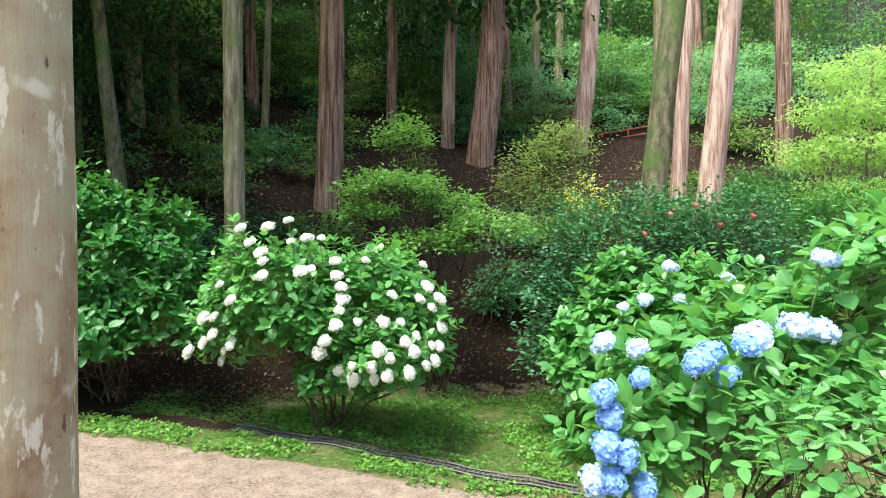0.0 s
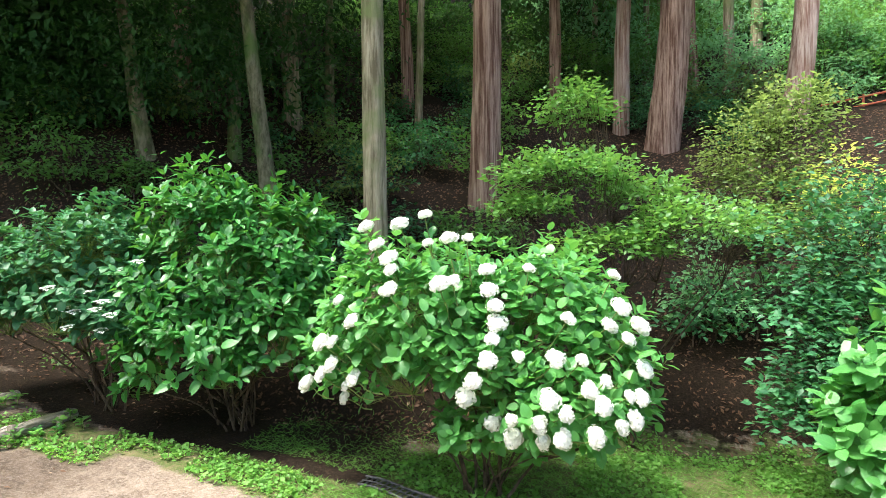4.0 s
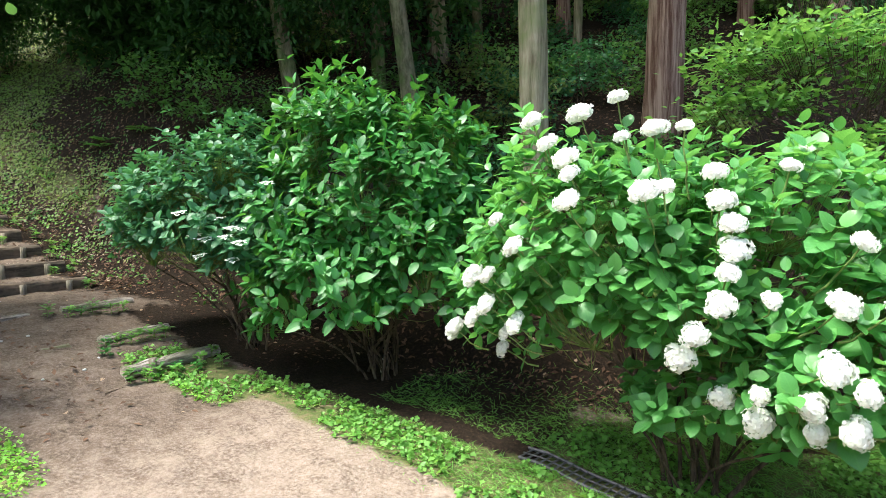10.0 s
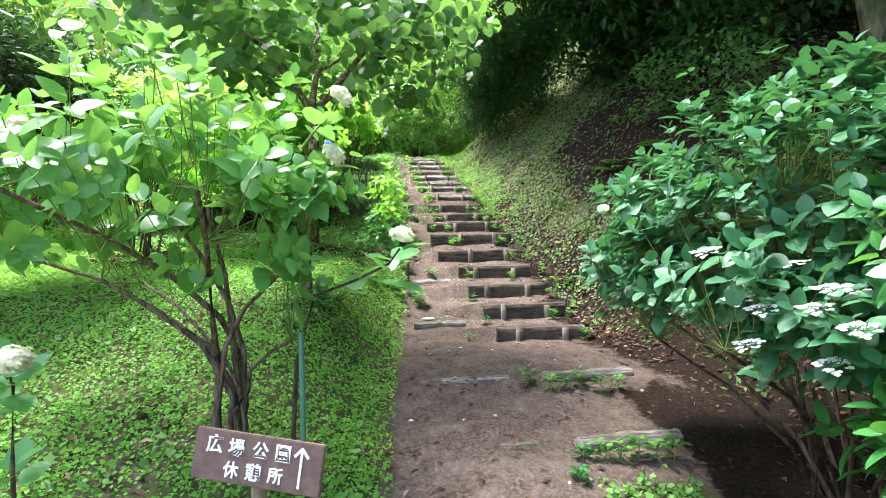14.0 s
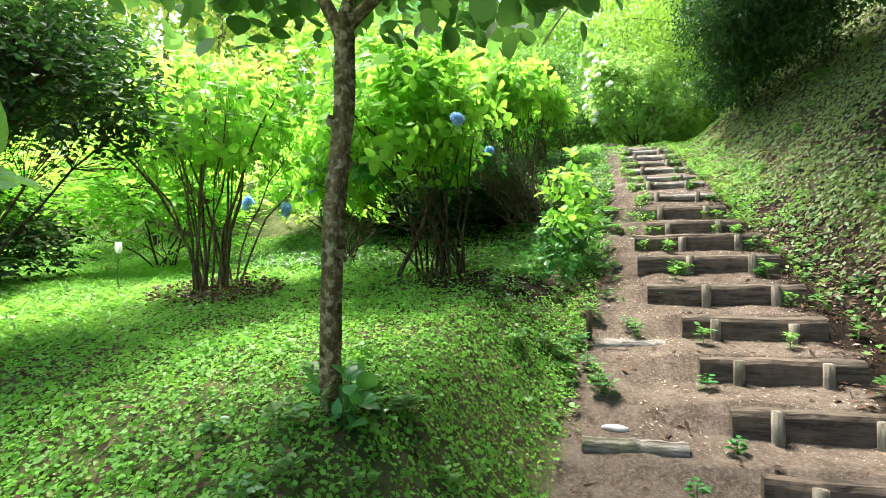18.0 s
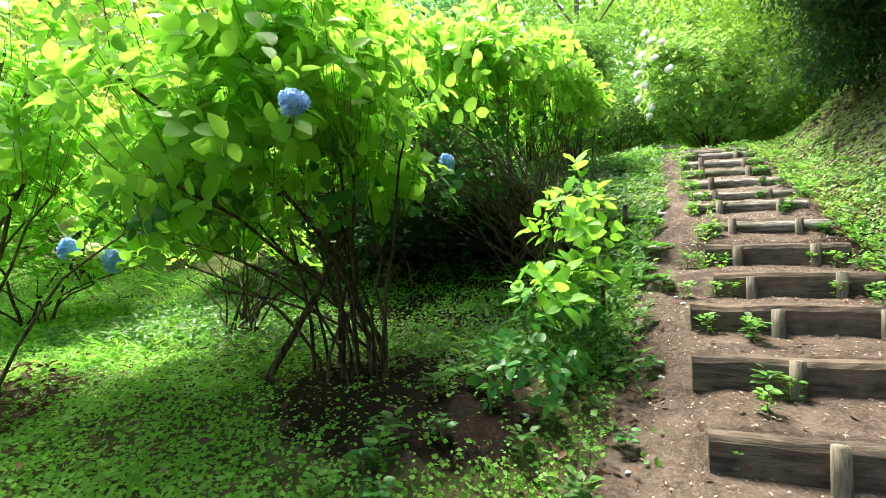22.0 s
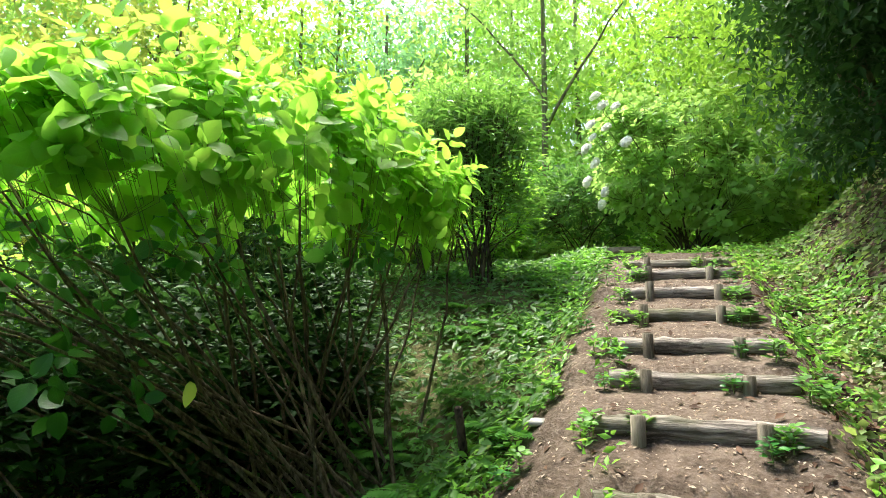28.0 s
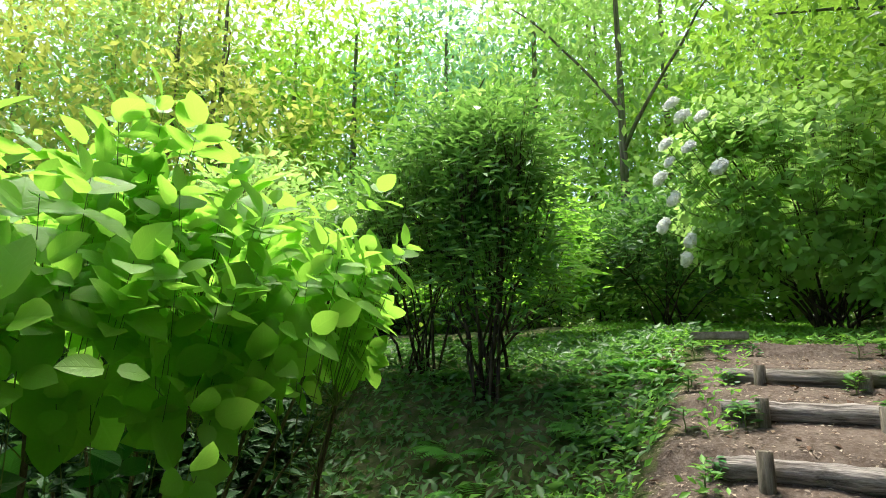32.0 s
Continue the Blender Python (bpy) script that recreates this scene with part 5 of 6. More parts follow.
shrub("mounded bush of fresh narrow green leaves", stand(-15.3, 3.0), [(-15.1, 3.1, 4.3, 0.6, 0.55, 0.5), (-15.3, 2.6, 4.2, 0.6, 0.6, 0.55), (-15.2, 3.3, 4.8, 0.5, 0.45, 0.35)], 7000, 0.1, M_MIDGREEN, NARROW, stems=12, shell=0.35)
hydrangea("hydrangea with white heads by the path's top", stand(-17.4, 5.6), [(-17.3, 5.45, 4.75, 0.95, 0.85, 0.9), (-17.0, 5.0, 4.85, 0.5, 0.5, 0.75), (-17.2, 6.1, 4.4, 0.8, 0.7, 0.7)], 1000, 0.12, M_PALE, 24, 0, (-12, 5, 4.5),
          [(-16.6, 4.62, 5.5, 0.13), (-16.55, 4.7, 5.35, 0.14), (-16.6, 4.55, 5.15, 0.13), (-16.55, 4.5, 4.85, 0.14), (-16.4, 4.95, 4.83, 0.14), (-16.5, 4.6, 4.65, 0.13), (-16.55, 4.5, 4.45, 0.14), (-16.5, 4.7, 4.3, 0.12), (-16.45, 4.75, 5.05, 0.12), (-16.5, 4.85, 5.3, 0.12), (-16.55, 4.58, 4.98, 0.1), (-16.5, 4.66, 4.16, 0.12)], M_WHITE, low=-0.9, bend=0.1)
tree("maple with spreading light green sprays over the path", stand(-18.3, 8.4), (-18.2, 8.0, 6.6), 0.08, 0.03, M_MOSSY,
     [(-17.6, 7.4, 5.7, 1.5, 1.3, 0.5), (-18.0, 7.0, 6.6, 1.7, 1.6, 0.5), (-16.8, 7.7, 6.6, 1.4, 1.3, 0.5), (-17.8, 7.6, 5.0, 1.0, 1.0, 0.5), (-17.0, 7.4, 7.6, 1.7, 1.6, 0.5), (-19, 6.5, 7.5, 1.5, 1.5, 0.5), (-17.1, 5.5, 6.2, 0.9, 0.8, 0.4), (-16.9, 6.2, 5.7, 0.9, 0.7, 0.4), (-16.6, 6.5, 5.2, 0.7, 0.6, 0.3)], 15000, 0.1, M_SPRAY,
     [((-18.25, 8.2, 5.2), (-17.0, 6.1, 5.8), 0.035), ((-18.2, 8.1, 5.8), (-17.2, 5.4, 6.4), 0.03), ((-18.3, 8.3, 4.6), (-16.7, 6.6, 5.1), 0.03)], name="maple_tree")
tree("dark overhanging evergreen on the bank", stand(-13.2, 9.2), (-13.0, 8.6, 6.6), 0.12, 0.05, M_MOSSY,
     [(-13.3, 7.2, 5.2, 1.0, 0.7, 0.45), (-12.3, 7.7, 5.6, 1.3, 0.9, 0.6), (-11.2, 7.8, 5.3, 1.2, 0.8, 0.6), (-12.6, 8.3, 5.2, 1.6, 1.1, 0.7), (-12.0, 8.6, 6.2, 2.0, 1.4, 0.9), (-10.4, 8.6, 5.6, 2.0, 1.3, 0.9), (-8.6, 8.6, 4.9, 1.6, 1.2, 1.0), (-6.8, 9.0, 4.8, 1.6, 1.2, 1.1)], 24000, 0.11, M_DARK, [((-13.2, 9.0, 5.0), (-13.4, 6.9, 5.2), 0.05), ((-13.2, 9.0, 5.2), (-12.2, 7.3, 5.7), 0.045), ((-13.1, 8.9, 5.5), (-11.2, 7.6, 5.6), 0.045), ((-13.2, 9.0, 4.9), (-14.2, 7.2, 5.0), 0.04), ((-13.3, 8.2, 5.0), (-12.8, 6.8, 4.8), 0.03)], name="evergreen_tree")

e0 = stand(-15.2, 6.95)
tree("low dark evergreen with bare crooked branches on the bank", e0, (-14.9, 6.9, e0.z + 1.1), 0.035, 0.02, M_MOSSY,
     [(-14.7, 6.75, e0.z + 0.75, 0.9, 0.7, 0.4), (-14.8, 6.7, e0.z + 0.35, 0.7, 0.5, 0.25), (-14.1, 7.1, e0.z + 1.15, 1.1, 0.8, 0.5), (-15.2, 7.3, e0.z + 1.3, 1.0, 0.8, 0.5), (-13.6, 7.3, e0.z + 0.9, 0.9, 0.6, 0.5), (-14.4, 6.8, e0.z + 1.8, 1.2, 0.9, 0.5), (-13.9, 6.5, e0.z + 1.0, 0.9, 0.5, 0.35), (-13.2, 6.9, e0.z + 1.5, 1.0, 0.7, 0.4), (-13.4, 6.5, 5.1, 0.9, 0.6, 0.5), (-14.3, 6.3, 5.2, 0.8, 0.5, 0.4), (-12.6, 6.7, 5.3, 0.9, 0.6, 0.5)], 24000, 0.085, M_DARK,
     [((-15.1, 6.95, e0.z + 0.3), (-14.3, 6.5, e0.z + 0.9), 0.035), ((-15.1, 6.95, e0.z + 0.25), (-14.0, 7.0, e0.z + 0.9), 0.035), ((-15.1, 6.95, e0.z + 0.6), (-15.0, 6.2, e0.z + 1.4), 0.03), ((-15.1, 6.9, e0.z + 0.4), (-13.6, 7.3, e0.z + 1.0), 0.03), ((-15.0, 6.9, e0.z + 0.9), (-14.5, 6.3, e0.z + 1.5), 0.025)], name="evergreen_tree")
# More dark shrubs further back, deepening the shade behind the stems.
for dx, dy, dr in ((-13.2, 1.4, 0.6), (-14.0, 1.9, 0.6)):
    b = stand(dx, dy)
    shrub("dark leafy undergrowth filling in shade behind the thicket's stems", b, [(dx, dy, b.z + 0.55, dr, dr * 0.8, 0.6)], 3000, 0.09, M_DARK, stems=5, group="bushes round the clearing")

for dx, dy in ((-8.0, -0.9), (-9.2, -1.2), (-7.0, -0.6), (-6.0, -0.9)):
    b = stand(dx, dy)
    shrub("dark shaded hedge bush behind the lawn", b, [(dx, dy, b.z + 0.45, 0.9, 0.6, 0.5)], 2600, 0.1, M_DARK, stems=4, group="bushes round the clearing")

# far bushes and trees
for i, (bx, by, r, h, m) in enumerate(((-10.6, -0.3, 0.9, 0.9, M_BRIGHT), (-12.4, 0.9, 1.0, 0.8, M_BRIGHT), (-12.2, -1.6, 1.2, 1.1, M_PALE), (-9.0, -1.6, 1.0, 1.0, M_BRIGHT), (-14.2, 1.4, 1.1, 1.0, M_BRIGHT), (-15.8, 0.4, 1.3, 1.3, M_PALE), (-17.5, 2.6, 1.1, 1.1, M_BRIGHT), (-14.5, -2.4, 1.4, 1.4, M_YELLOW), (-18.5, 4.2, 1.0, 0.9, M_MID), (-6.6, -1.4, 1.0, 1.0, M_MID))):
    b = stand(bx, by)
    shrub("light-filled green bush at the clearing's edge", b, [(bx, by, b.z + h * 0.95, r, r * 0.9, h * 0.75)], 4200, 0.12, m, SMALL, stems=8, group="bushes round the clearing")
for i, (tx, ty, th, m) in enumerate(((-22, 3, 8, M_PALE), (-24, -2, 9, M_WOODS), (-21, 8, 8, M_MAPLE), (-20, -6, 9, M_YELLOW), (-26, 6, 10, M_WOODS), (-16, -8, 9, M_YELLOW), (-11, -8, 8, M_PALE), (-6, -7, 8, M_WOODS), (-19, 11, 8, M_MID), (-28, 1, 11, M_PALE))):
    b = stand(tx, ty)
    tree("tall broadleaf tree beyond the clearing, sky between its leaves", b, (tx, ty, b.z + th * 0.9), 0.1, 0.035, M_GREY_BARK,
         [(tx + rng.normal(0, 1), ty + rng.normal(0, 1), b.z + th * k, 2.2, 2.0, th * 0.14) for k in (0.12, 0.25, 0.42, 0.6, 0.8, 0.95)], 5600, 0.22, m, name="broadleaf_tree", group="far trees", clump=6,
         limbs=[((tx, ty, b.z + th * 0.4), (tx + 1.2, ty + 1.8, b.z + th * 0.65), 0.04), ((tx, ty, b.z + th * 0.5), (tx + 0.6, ty - 1.9, b.z + th * 0.8), 0.035)])

for i in range(36):
    a = radians(148 + 122 * i / 35)
    d = rng.uniform(15, 24)
    tx, ty = -9.0 + d * math.cos(a), 3.0 + d * math.sin(a)
    b = stand(tx, ty)
    th = rng.uniform(7.0, 11.0)
    tree("leafy tree closing the far side of the clearing", b, (tx, ty, b.z + th * 0.9), 0.12, 0.04, M_GREY_BARK,
         [(tx + rng.normal(0, 0.8), ty + rng.normal(0, 0.8), b.z + th * k, 2.2, 2.2, th * 0.16) for k in (0.06, 0.2, 0.4, 0.62, 0.85)], 4300, 0.25, (M_PALE, M_MAPLE, M_PALE, M_BRIGHT)[i % 4], name="broadleaf_tree", group="far trees", clump=6)
# High crowns out of view, added to keep the sun off the bank.
for tx, ty in ((-5.2, 9.2), (-7.4, 9.0), (-9.4, 9.2), (-11.4, 9.4)):
    b = stand(tx, ty)
    tree("dark evergreen, its high crown added to shade the bank", b, (tx, 8.0, 7.5), 0.14, 0.05, M_MOSSY,
         [(tx, 7.4, 6.3, 1.7, 1.3, 0.6), (tx - 0.6, 6.6, 6.9, 1.5, 1.2, 0.5), (tx - 0.8, 5.9, 7.4, 1.6, 1.1, 0.4)] + ([(tx, 8.2, 5.6, 1.6, 1.0, 0.9), (tx, 8.9, 4.4, 1.5, 0.7, 0.9)] if tx < -9 else [(tx, 8.4, 7.0, 1.6, 1.2, 0.6)]), 15000, 0.19, M_DARK, name="evergreen_tree", group="far trees", clump=6)
for i in range(12):
    tx, ty = rng.uniform(-19, -6), rng.uniform(9.5, 14)
    b = stand(tx, ty)
    tree("dark evergreen on the bank above the steps", b, (tx, ty, b.z + 5.5), 0.12, 0.04, M_MOSSY,
         [(tx, ty, b.z + 1.2, 1.7, 1.4, 1.0), (tx, ty, b.z + 3.0, 1.8, 1.5, 1.2), (tx, ty, b.z + 5, 1.6, 1.5, 1.2)], 3600, 0.16, M_DARK if i % 3 else M_MID, name="evergreen_tree", group="far trees", clump=6)

for i in range(40):
    a = radians(146 + 126 * i / 39)
    d = rng.uniform(11.5, 15)
    tx, ty = -8.5 + d * math.cos(a), 3.0 + d * math.sin(a)
    b = stand(tx, ty)
    h = rng.uniform(0.9, 1.8)
    shrub("leafy bush at the far edge of the clearing", b, [(tx, ty, b.z + h * 0.5, 1.2, 1.1, h * 0.6), (tx + 0.5, ty - 0.4, b.z + h, 0.9, 0.9, h * 0.45)], 2600, 0.15, (M_BRIGHT, M_PALE, M_BRIGHT, M_MIDGREEN, M_PALE)[i % 5], stems=5, group="bushes round the clearing")
mound = thing("soil_mound", stand(-8.93, 1.55), "dark soil heaped round the bush's foot", "soil")
bm = bmesh.new()
bmesh.ops.create_icosphere(bm, subdivisions=3, radius=1)
for w in bm.verts:
    w.co = w.co * (1 + 0.22 * noise.noise(w.co * 2.2))
bm.transform(Matrix.Translation(stand(-8.93, 1.55)) @ Matrix.Diagonal((0.34, 0.32, 0.08, 1)))
part("soil", bm, M_SOIL, mound)

# ---- log steps ----
def log_step(x, z, y0, y1, r=0.085, pegs=True, tilt=0.0):
    root = thing("log_step", (x, (y0 + y1) / 2, z - 2 * r), "weathered round log held by two stakes as a step", "step", "log steps")
    n = 17
    ys = np.linspace(y0, y1, n)
    p = np.stack([np.full(n, x - r) + rng.normal(0, 0.004, n) * (y1 - y0), ys, np.full(n, z - r) + rng.normal(0, 0.003, n) * (y1 - y0) + tilt * (ys - y0)], 1)
    rad = r * (1 + rng.normal(0, 0.045, n))
    v, f = tube(p, rad, 12)
    v = v + rng.normal(0, r * 0.05, v.shape)
    body = mesh_of("log", v, f, M_LOG, True)
    part_mesh("log", body, root)
    for k, yy in ((0, y0), (n - 1, y1)):
        rv = v[k * 12:(k + 1) * 12]
        cv = np.concatenate([rv, p[k:k + 1]])
        cf = np.array([(i, (i + 1) % 12, 12) for i in range(12)])
        part_mesh("cut_end", mesh_of("cut_end", cv, cf if k else cf[:, ::-1], M_CUT), root)
    if pegs:
        for yy in (y0 + 0.17, y1 - 0.2):
            h = rng.uniform(0.01, 0.04) if yy < y0 + 0.2 else rng.uniform(-0.02, 0.015)
            v, f = tube([(x + 0.038, yy, z - 0.32), (x + 0.036, yy, z - 0.1), (x + 0.035, yy, z + h), (x + 0.035, yy, z + h + 0.004)], [0.029, 0.029, 0.028, 0.001], 10)
            part_mesh("stake", mesh_of("stake", v, f, M_PEG, True), root)
    return root


def plank_step(x, z, y0, y1, more=0.0):
    root = thing("plank_step", (x, (y0 + y1) / 2, z - 0.17), "weathered grey plank held by two stakes as a step", "step", "plank steps")
    y0 -= more
    bm = bmesh.new()
    bmesh.ops.create_grid(bm, x_segments=22, y_segments=5, size=0.5)
    geom = bmesh.ops.extrude_face_region(bm, geom=bm.faces[:])["geom"]
    bmesh.ops.translate(bm, verts=[g for g in geom if isinstance(g, bmesh.types.BMVert)], vec=(0, 0, 1))
    bmesh.ops.recalc_face_normals(bm, faces=bm.faces[:])
    off = Vector((x, z, 0))
    for w in bm.verts:
        p = Vector((x - 0.055 + 0.05 * w.co.z, (y0 + y1) / 2 + w.co.x * (y1 - y0), z - 0.085 + 0.17 * w.co.y))
        n, k = noise.noise_vector(p * 5 + off), noise.noise_vector(p * 21 + off)
        worn = max(0.0, w.co.y - 0.25) * 4
        w.co = p + Vector((n.x * 0.008 + k.x * 0.005 - 0.016 * worn * w.co.z, n.y * 0.006, n.z * 0.012 + k.z * 0.005 - 0.012 * worn * w.co.z))
    part("plank", bm, M_PLANK, root)
    for yy in (y0 + 0.2 + more, y1 - 0.21):
        h = rng.uniform(-0.04, 0.005)
        v, f = tube([(x + 0.03, yy, z - 0.3), (x + 0.03, yy, z - 0.1), (x + 0.03, yy, z + h), (x + 0.03, yy, z + h + 0.004)], [0.033, 0.033, 0.032, 0.001], 10)
        part_mesh("stake", mesh_of("stake", v, f, M_PEG, True), root)


for i, (lx, lz) in enumerate(LOGS):
    s = 0.02 * math.sin(i * 2.3)
    if i < 9:
        shift = (0.05, 0.02, 0.0, -0.05)[i] if i < 4 else 0.0
        plank_step(lx, lz, 4.96 + s + shift, 5.83 + s + shift, 0.2 if 4 <= i <= 6 else 0.0)
        continue
    if i < len(LOGS) - 1:
        log_step(lx, lz, 4.985 + s, 5.79 + s, 0.045)
for lx, ly0, ly1, lz in ((-4.75, 4.62, 5.4, 0.19), (-5.42, 4.82, 5.4, 0.31), (-5.5, 4.12, 4.62, 0.275), (-6.32, 4.95, 5.6, 0.46), (-6.4, 4.25, 4.72, 0.435)):
    log_step(lx, lz, ly0, ly1, 0.055, lx > -5)

log_step(-7.95, 0.63, 4.25, 4.75, 0.05, False)
log_step(-8.95, 0.98, 4.35, 4.8, 0.05, False)

head_board = thing("edge_board", (-16.0, 4.95, 3.49), "pale weathered board at the head of the steps", "board")
bm = bmesh.new()
bmesh.ops.create_cube(bm, size=1, matrix=Matrix.Translation((-15.9, 4.9, 3.55)) @ pose(0, 0, 0, 0, 0, 3) @ Matrix.Diagonal((0.12, 0.34, 0.05, 1)))
bmesh.ops.bevel(bm, geom=bm.edges[:], offset=0.008, segments=2, affect="EDGES")
part("board", bm, M_CUT, head_board)

# weeds, ferns and small finds
def weed(label, leaf, mat, leaves=12, tall=0.1):
    root = thing("weed", (0, 0, 0), label, "plant", "weeds by the steps")
    a = np.arange(leaves) * 2.4 + rng.normal(0, 0.3, leaves)
    h = rng.uniform(0.1, 1.0, leaves) * tall
    ring = rng.uniform(0.005, 0.035, leaves)
    P = np.stack([np.cos(a) * ring, np.sin(a) * ring, h], 1)
    D = np.stack([np.cos(a), np.sin(a), rng.uniform(0.0, 0.7, leaves)], 1)
    v, f = spread(BROAD[0], P, frames_of(D, np.tile([0, 0, 1.0], (leaves, 1)) + rng.normal(0, 0.2, (leaves, 3))), leaf * rng.uniform(0.6, 1.2, leaves))
    part_mesh("foliage", mesh_of("foliage", v, f, mat, True), root)
    v, f = tube(arc((0, 0, -0.03), (0, 0, tall * 0.8), (0, 0, 0), 5, 0.003), [0.003] * 5, 5)
    part_mesh("stalk", mesh_of("stalk", v, f, M_GREEN_STEM, True), root)
    return root


def fern(label, size, fronds=9):
    root = thing("fern", (0, 0, 0), label, "fern", "ferns in the hollow")
    for k in range(fronds):
        a = k * 6.283 / fronds + rng.normal(0, 0.2)
        out = np.array([math.cos(a), math.sin(a), 0])
        s = np.linspace(0.08, 1, 15)
        rise = rng.uniform(0.45, 0.8)
        mid = out[None] * (s * size)[:, None] + np.array([0, 0, 1.0])[None] * (size * rise * (s - 0.75 * s ** 2.4))[:, None]
        side = np.cross(out, [0, 0, 1.0])
        P, D, S = [], [], []
        for i in range(1, 15):
            for sg in (-1, 1):
                P.append(mid[i])
                D.append(side * sg + out * 0.45 - np.array([0, 0, 0.12]))
                S.append(size * 0.34 * math.sin(math.pi * min(1, 1.08 - s[i] * 0.98)) + 0.01)
        v, f = spread(small_leaf(0.3, 0.02), np.array(P), frames_of(np.array(D), np.tile([0, 0, 1.0], (len(P), 1))), np.array(S))
        part_mesh("frond", mesh_of("frond", v, f, M_FERN, False), root)
    return root


M_FERN = leaf_mat("fern_leaf", (0.05, 0.2, 0.03), (0.13, 0.36, 0.05), (0.25, 0.6, 0.05), 0.4)
weeds = [weed("low broad-leaved weed beside a log step", 0.036, M_VERGE, 34, 0.1), weed("small leafy weed in the earth", 0.036, M_GLOSSY, 28, 0.09), weed("spreading weed with larger leaves", 0.058, M_MID, 18, 0.13)]
ferns = [fern("arching green fern among low weeds", 0.24), fern("small arching fern among low weeds", 0.17, 7)]


def plant_at(kinds, x, y, used=set()):
    k = int(rng.integers(len(kinds)))
    m = Matrix.Translation(stand(x, y, 0.005)) @ pose(0, 0, 0, 0, 0, rng.uniform(0, 360))
    if kinds[k].name in used:
        copy_thing(kinds[k], m)
    else:
        used.add(kinds[k].name)
        kinds[k].matrix_basis = m


for i, (lx, lz) in enumerate(LOGS):
    for yy in (4.86 + 0.08 * rng.normal(), 5.9 + 0.08 * rng.normal(), 5.75 + 0.1 * rng.normal()):
        plant_at(weeds, lx + 0.1 + 0.1 * rng.normal(), yy)
for lx, y0, y1, n in ((-4.62, 4.6, 5.4, 9), (-5.3, 4.7, 5.35, 7), (-6.15, 4.8, 5.5, 6)):
    for i in range(n):
        plant_at(weeds, lx + 0.06 * rng.normal(), y0 + (y1 - y0) * i / n)
for i in range(40):
    plant_at(weeds, rng.uniform(-15.8, -8.3), rng.uniform(4.25, 4.7))
for lx, lz in LOGS[5:]:
    for yy in (4.98, 5.08, 5.62, 5.74):
        plant_at(weeds, lx + 0.06 + 0.05 * rng.normal(), yy + 0.06 * rng.normal())
for i in range(40):
    plant_at(weeds, rng.uniform(-15.8, -7.5), rng.uniform(5.95, 7.2))
for i in range(16):
    plant_at(weeds, -7.04 + 0.2 * rng.normal(), 3.33 + 0.2 * rng.normal())
for i in range(34):
    plant_at(weeds, rng.uniform(-10.3, -8.4), rng.uniform(3.6, 4.4))
for i in range(46):
    plant_at(ferns, rng.uniform(-15.8, -11.2), rng.uniform(3.2, 4.6))
for i in range(14):
    plant_at(ferns, rng.uniform(-14, -6.5), rng.uniform(6.6, 8.2))


def stone(x, y, size, label, mat):
    bm = bmesh.new()
    bmesh.ops.create_icosphere(bm, subdivisions=2, radius=1)
    for w in bm.verts:
        w.co = w.co * (1 + 0.2 * noise.noise(w.co * 1.6 + Vector((x, y, 0))))
    bm.transform(Matrix.Translation(stand(x, y, -size[2] * 0.35)) @ pose(0, 0, 0, 0, 0, rng.uniform(0, 180)) @ Matrix.Diagonal((*size, 1)))
    me = bpy.data.meshes.new("stone")
    bm.to_mesh(me)
    bm.free()
    for poly in me.polygons:
        poly.use_smooth = True
    me.materials.append(mat)
    tagged(new("stone", me), label, "stone", "stones on the path")


# The first stands in for a strip of white paper, shaped as a stone.
stone(-8.15, 4.42, (0.07, 0.025, 0.02), "pale flat stone lying on the earth path", M_STONE)
stone(-11.9, 4.62, (0.06, 0.05, 0.025), "pale flat stone lying on the earth path", M_STONE)
stone(-12.6, 4.7, (0.07, 0.05, 0.02), "pale flat stone lying on the earth path", M_STONE)
for i in range(26):
    stone(rng.uniform(-12, -4.5), rng.uniform(3.9, 4.9), (rng.uniform(0.008, 0.02), rng.uniform(0.008, 0.018), 0.008), "small grey pebble on the path", M_STONE)
for i in range(22):
    tx, ty = rng.uniform(-13, -4), rng.uniform(4.0, 5.9)
    b = stand(tx, ty, -0.006)
    a = rng.uniform(0, 3.14)
    ln = rng.uniform(0.05, 0.16)
    v, f = tube(arc(b, b + Vector((math.cos(a) * ln, math.sin(a) * ln, 0.0)), (0, 0, 0.004), 5, 0.004), [0.003, 0.003, 0.0025, 0.002, 0.001], 5)
    tagged(new("fallen_twig", mesh_of("fallen_twig", v, f, M_STEM, True)), "thin dry twig lying on the path", "twig", "twigs on the path")

hanging = thing("withered_leaf", (-11.37, 3.89, 2.55), "single withered yellow leaf caught among the stems", "leaf")
part_mesh("blade", mesh_of("blade", BROAD[0][0] * 0.08 @ np.array([[1, 0, 0], [0, 0, -1], [0, 1, 0]]) + np.array([-11.37, 3.89, 2.6]), BROAD[0][1], M_YELLOW, True), hanging)

lily = thing("white_flower", stand(-9.11, 0.47), "white flower on a pale green stalk in the grass", "flower")
v, f = tube(arc(stand(-9.11, 0.47), (-9.11, 0.47, 1.6), (0, 0, 0), 5, 0.004), [0.008, 0.008, 0.007, 0.006, 0.006], 7)
part_mesh("stalk", mesh_of("stalk", v, f, M_GREEN_STEM, True), lily)
a = np.arange(6) * 1.047
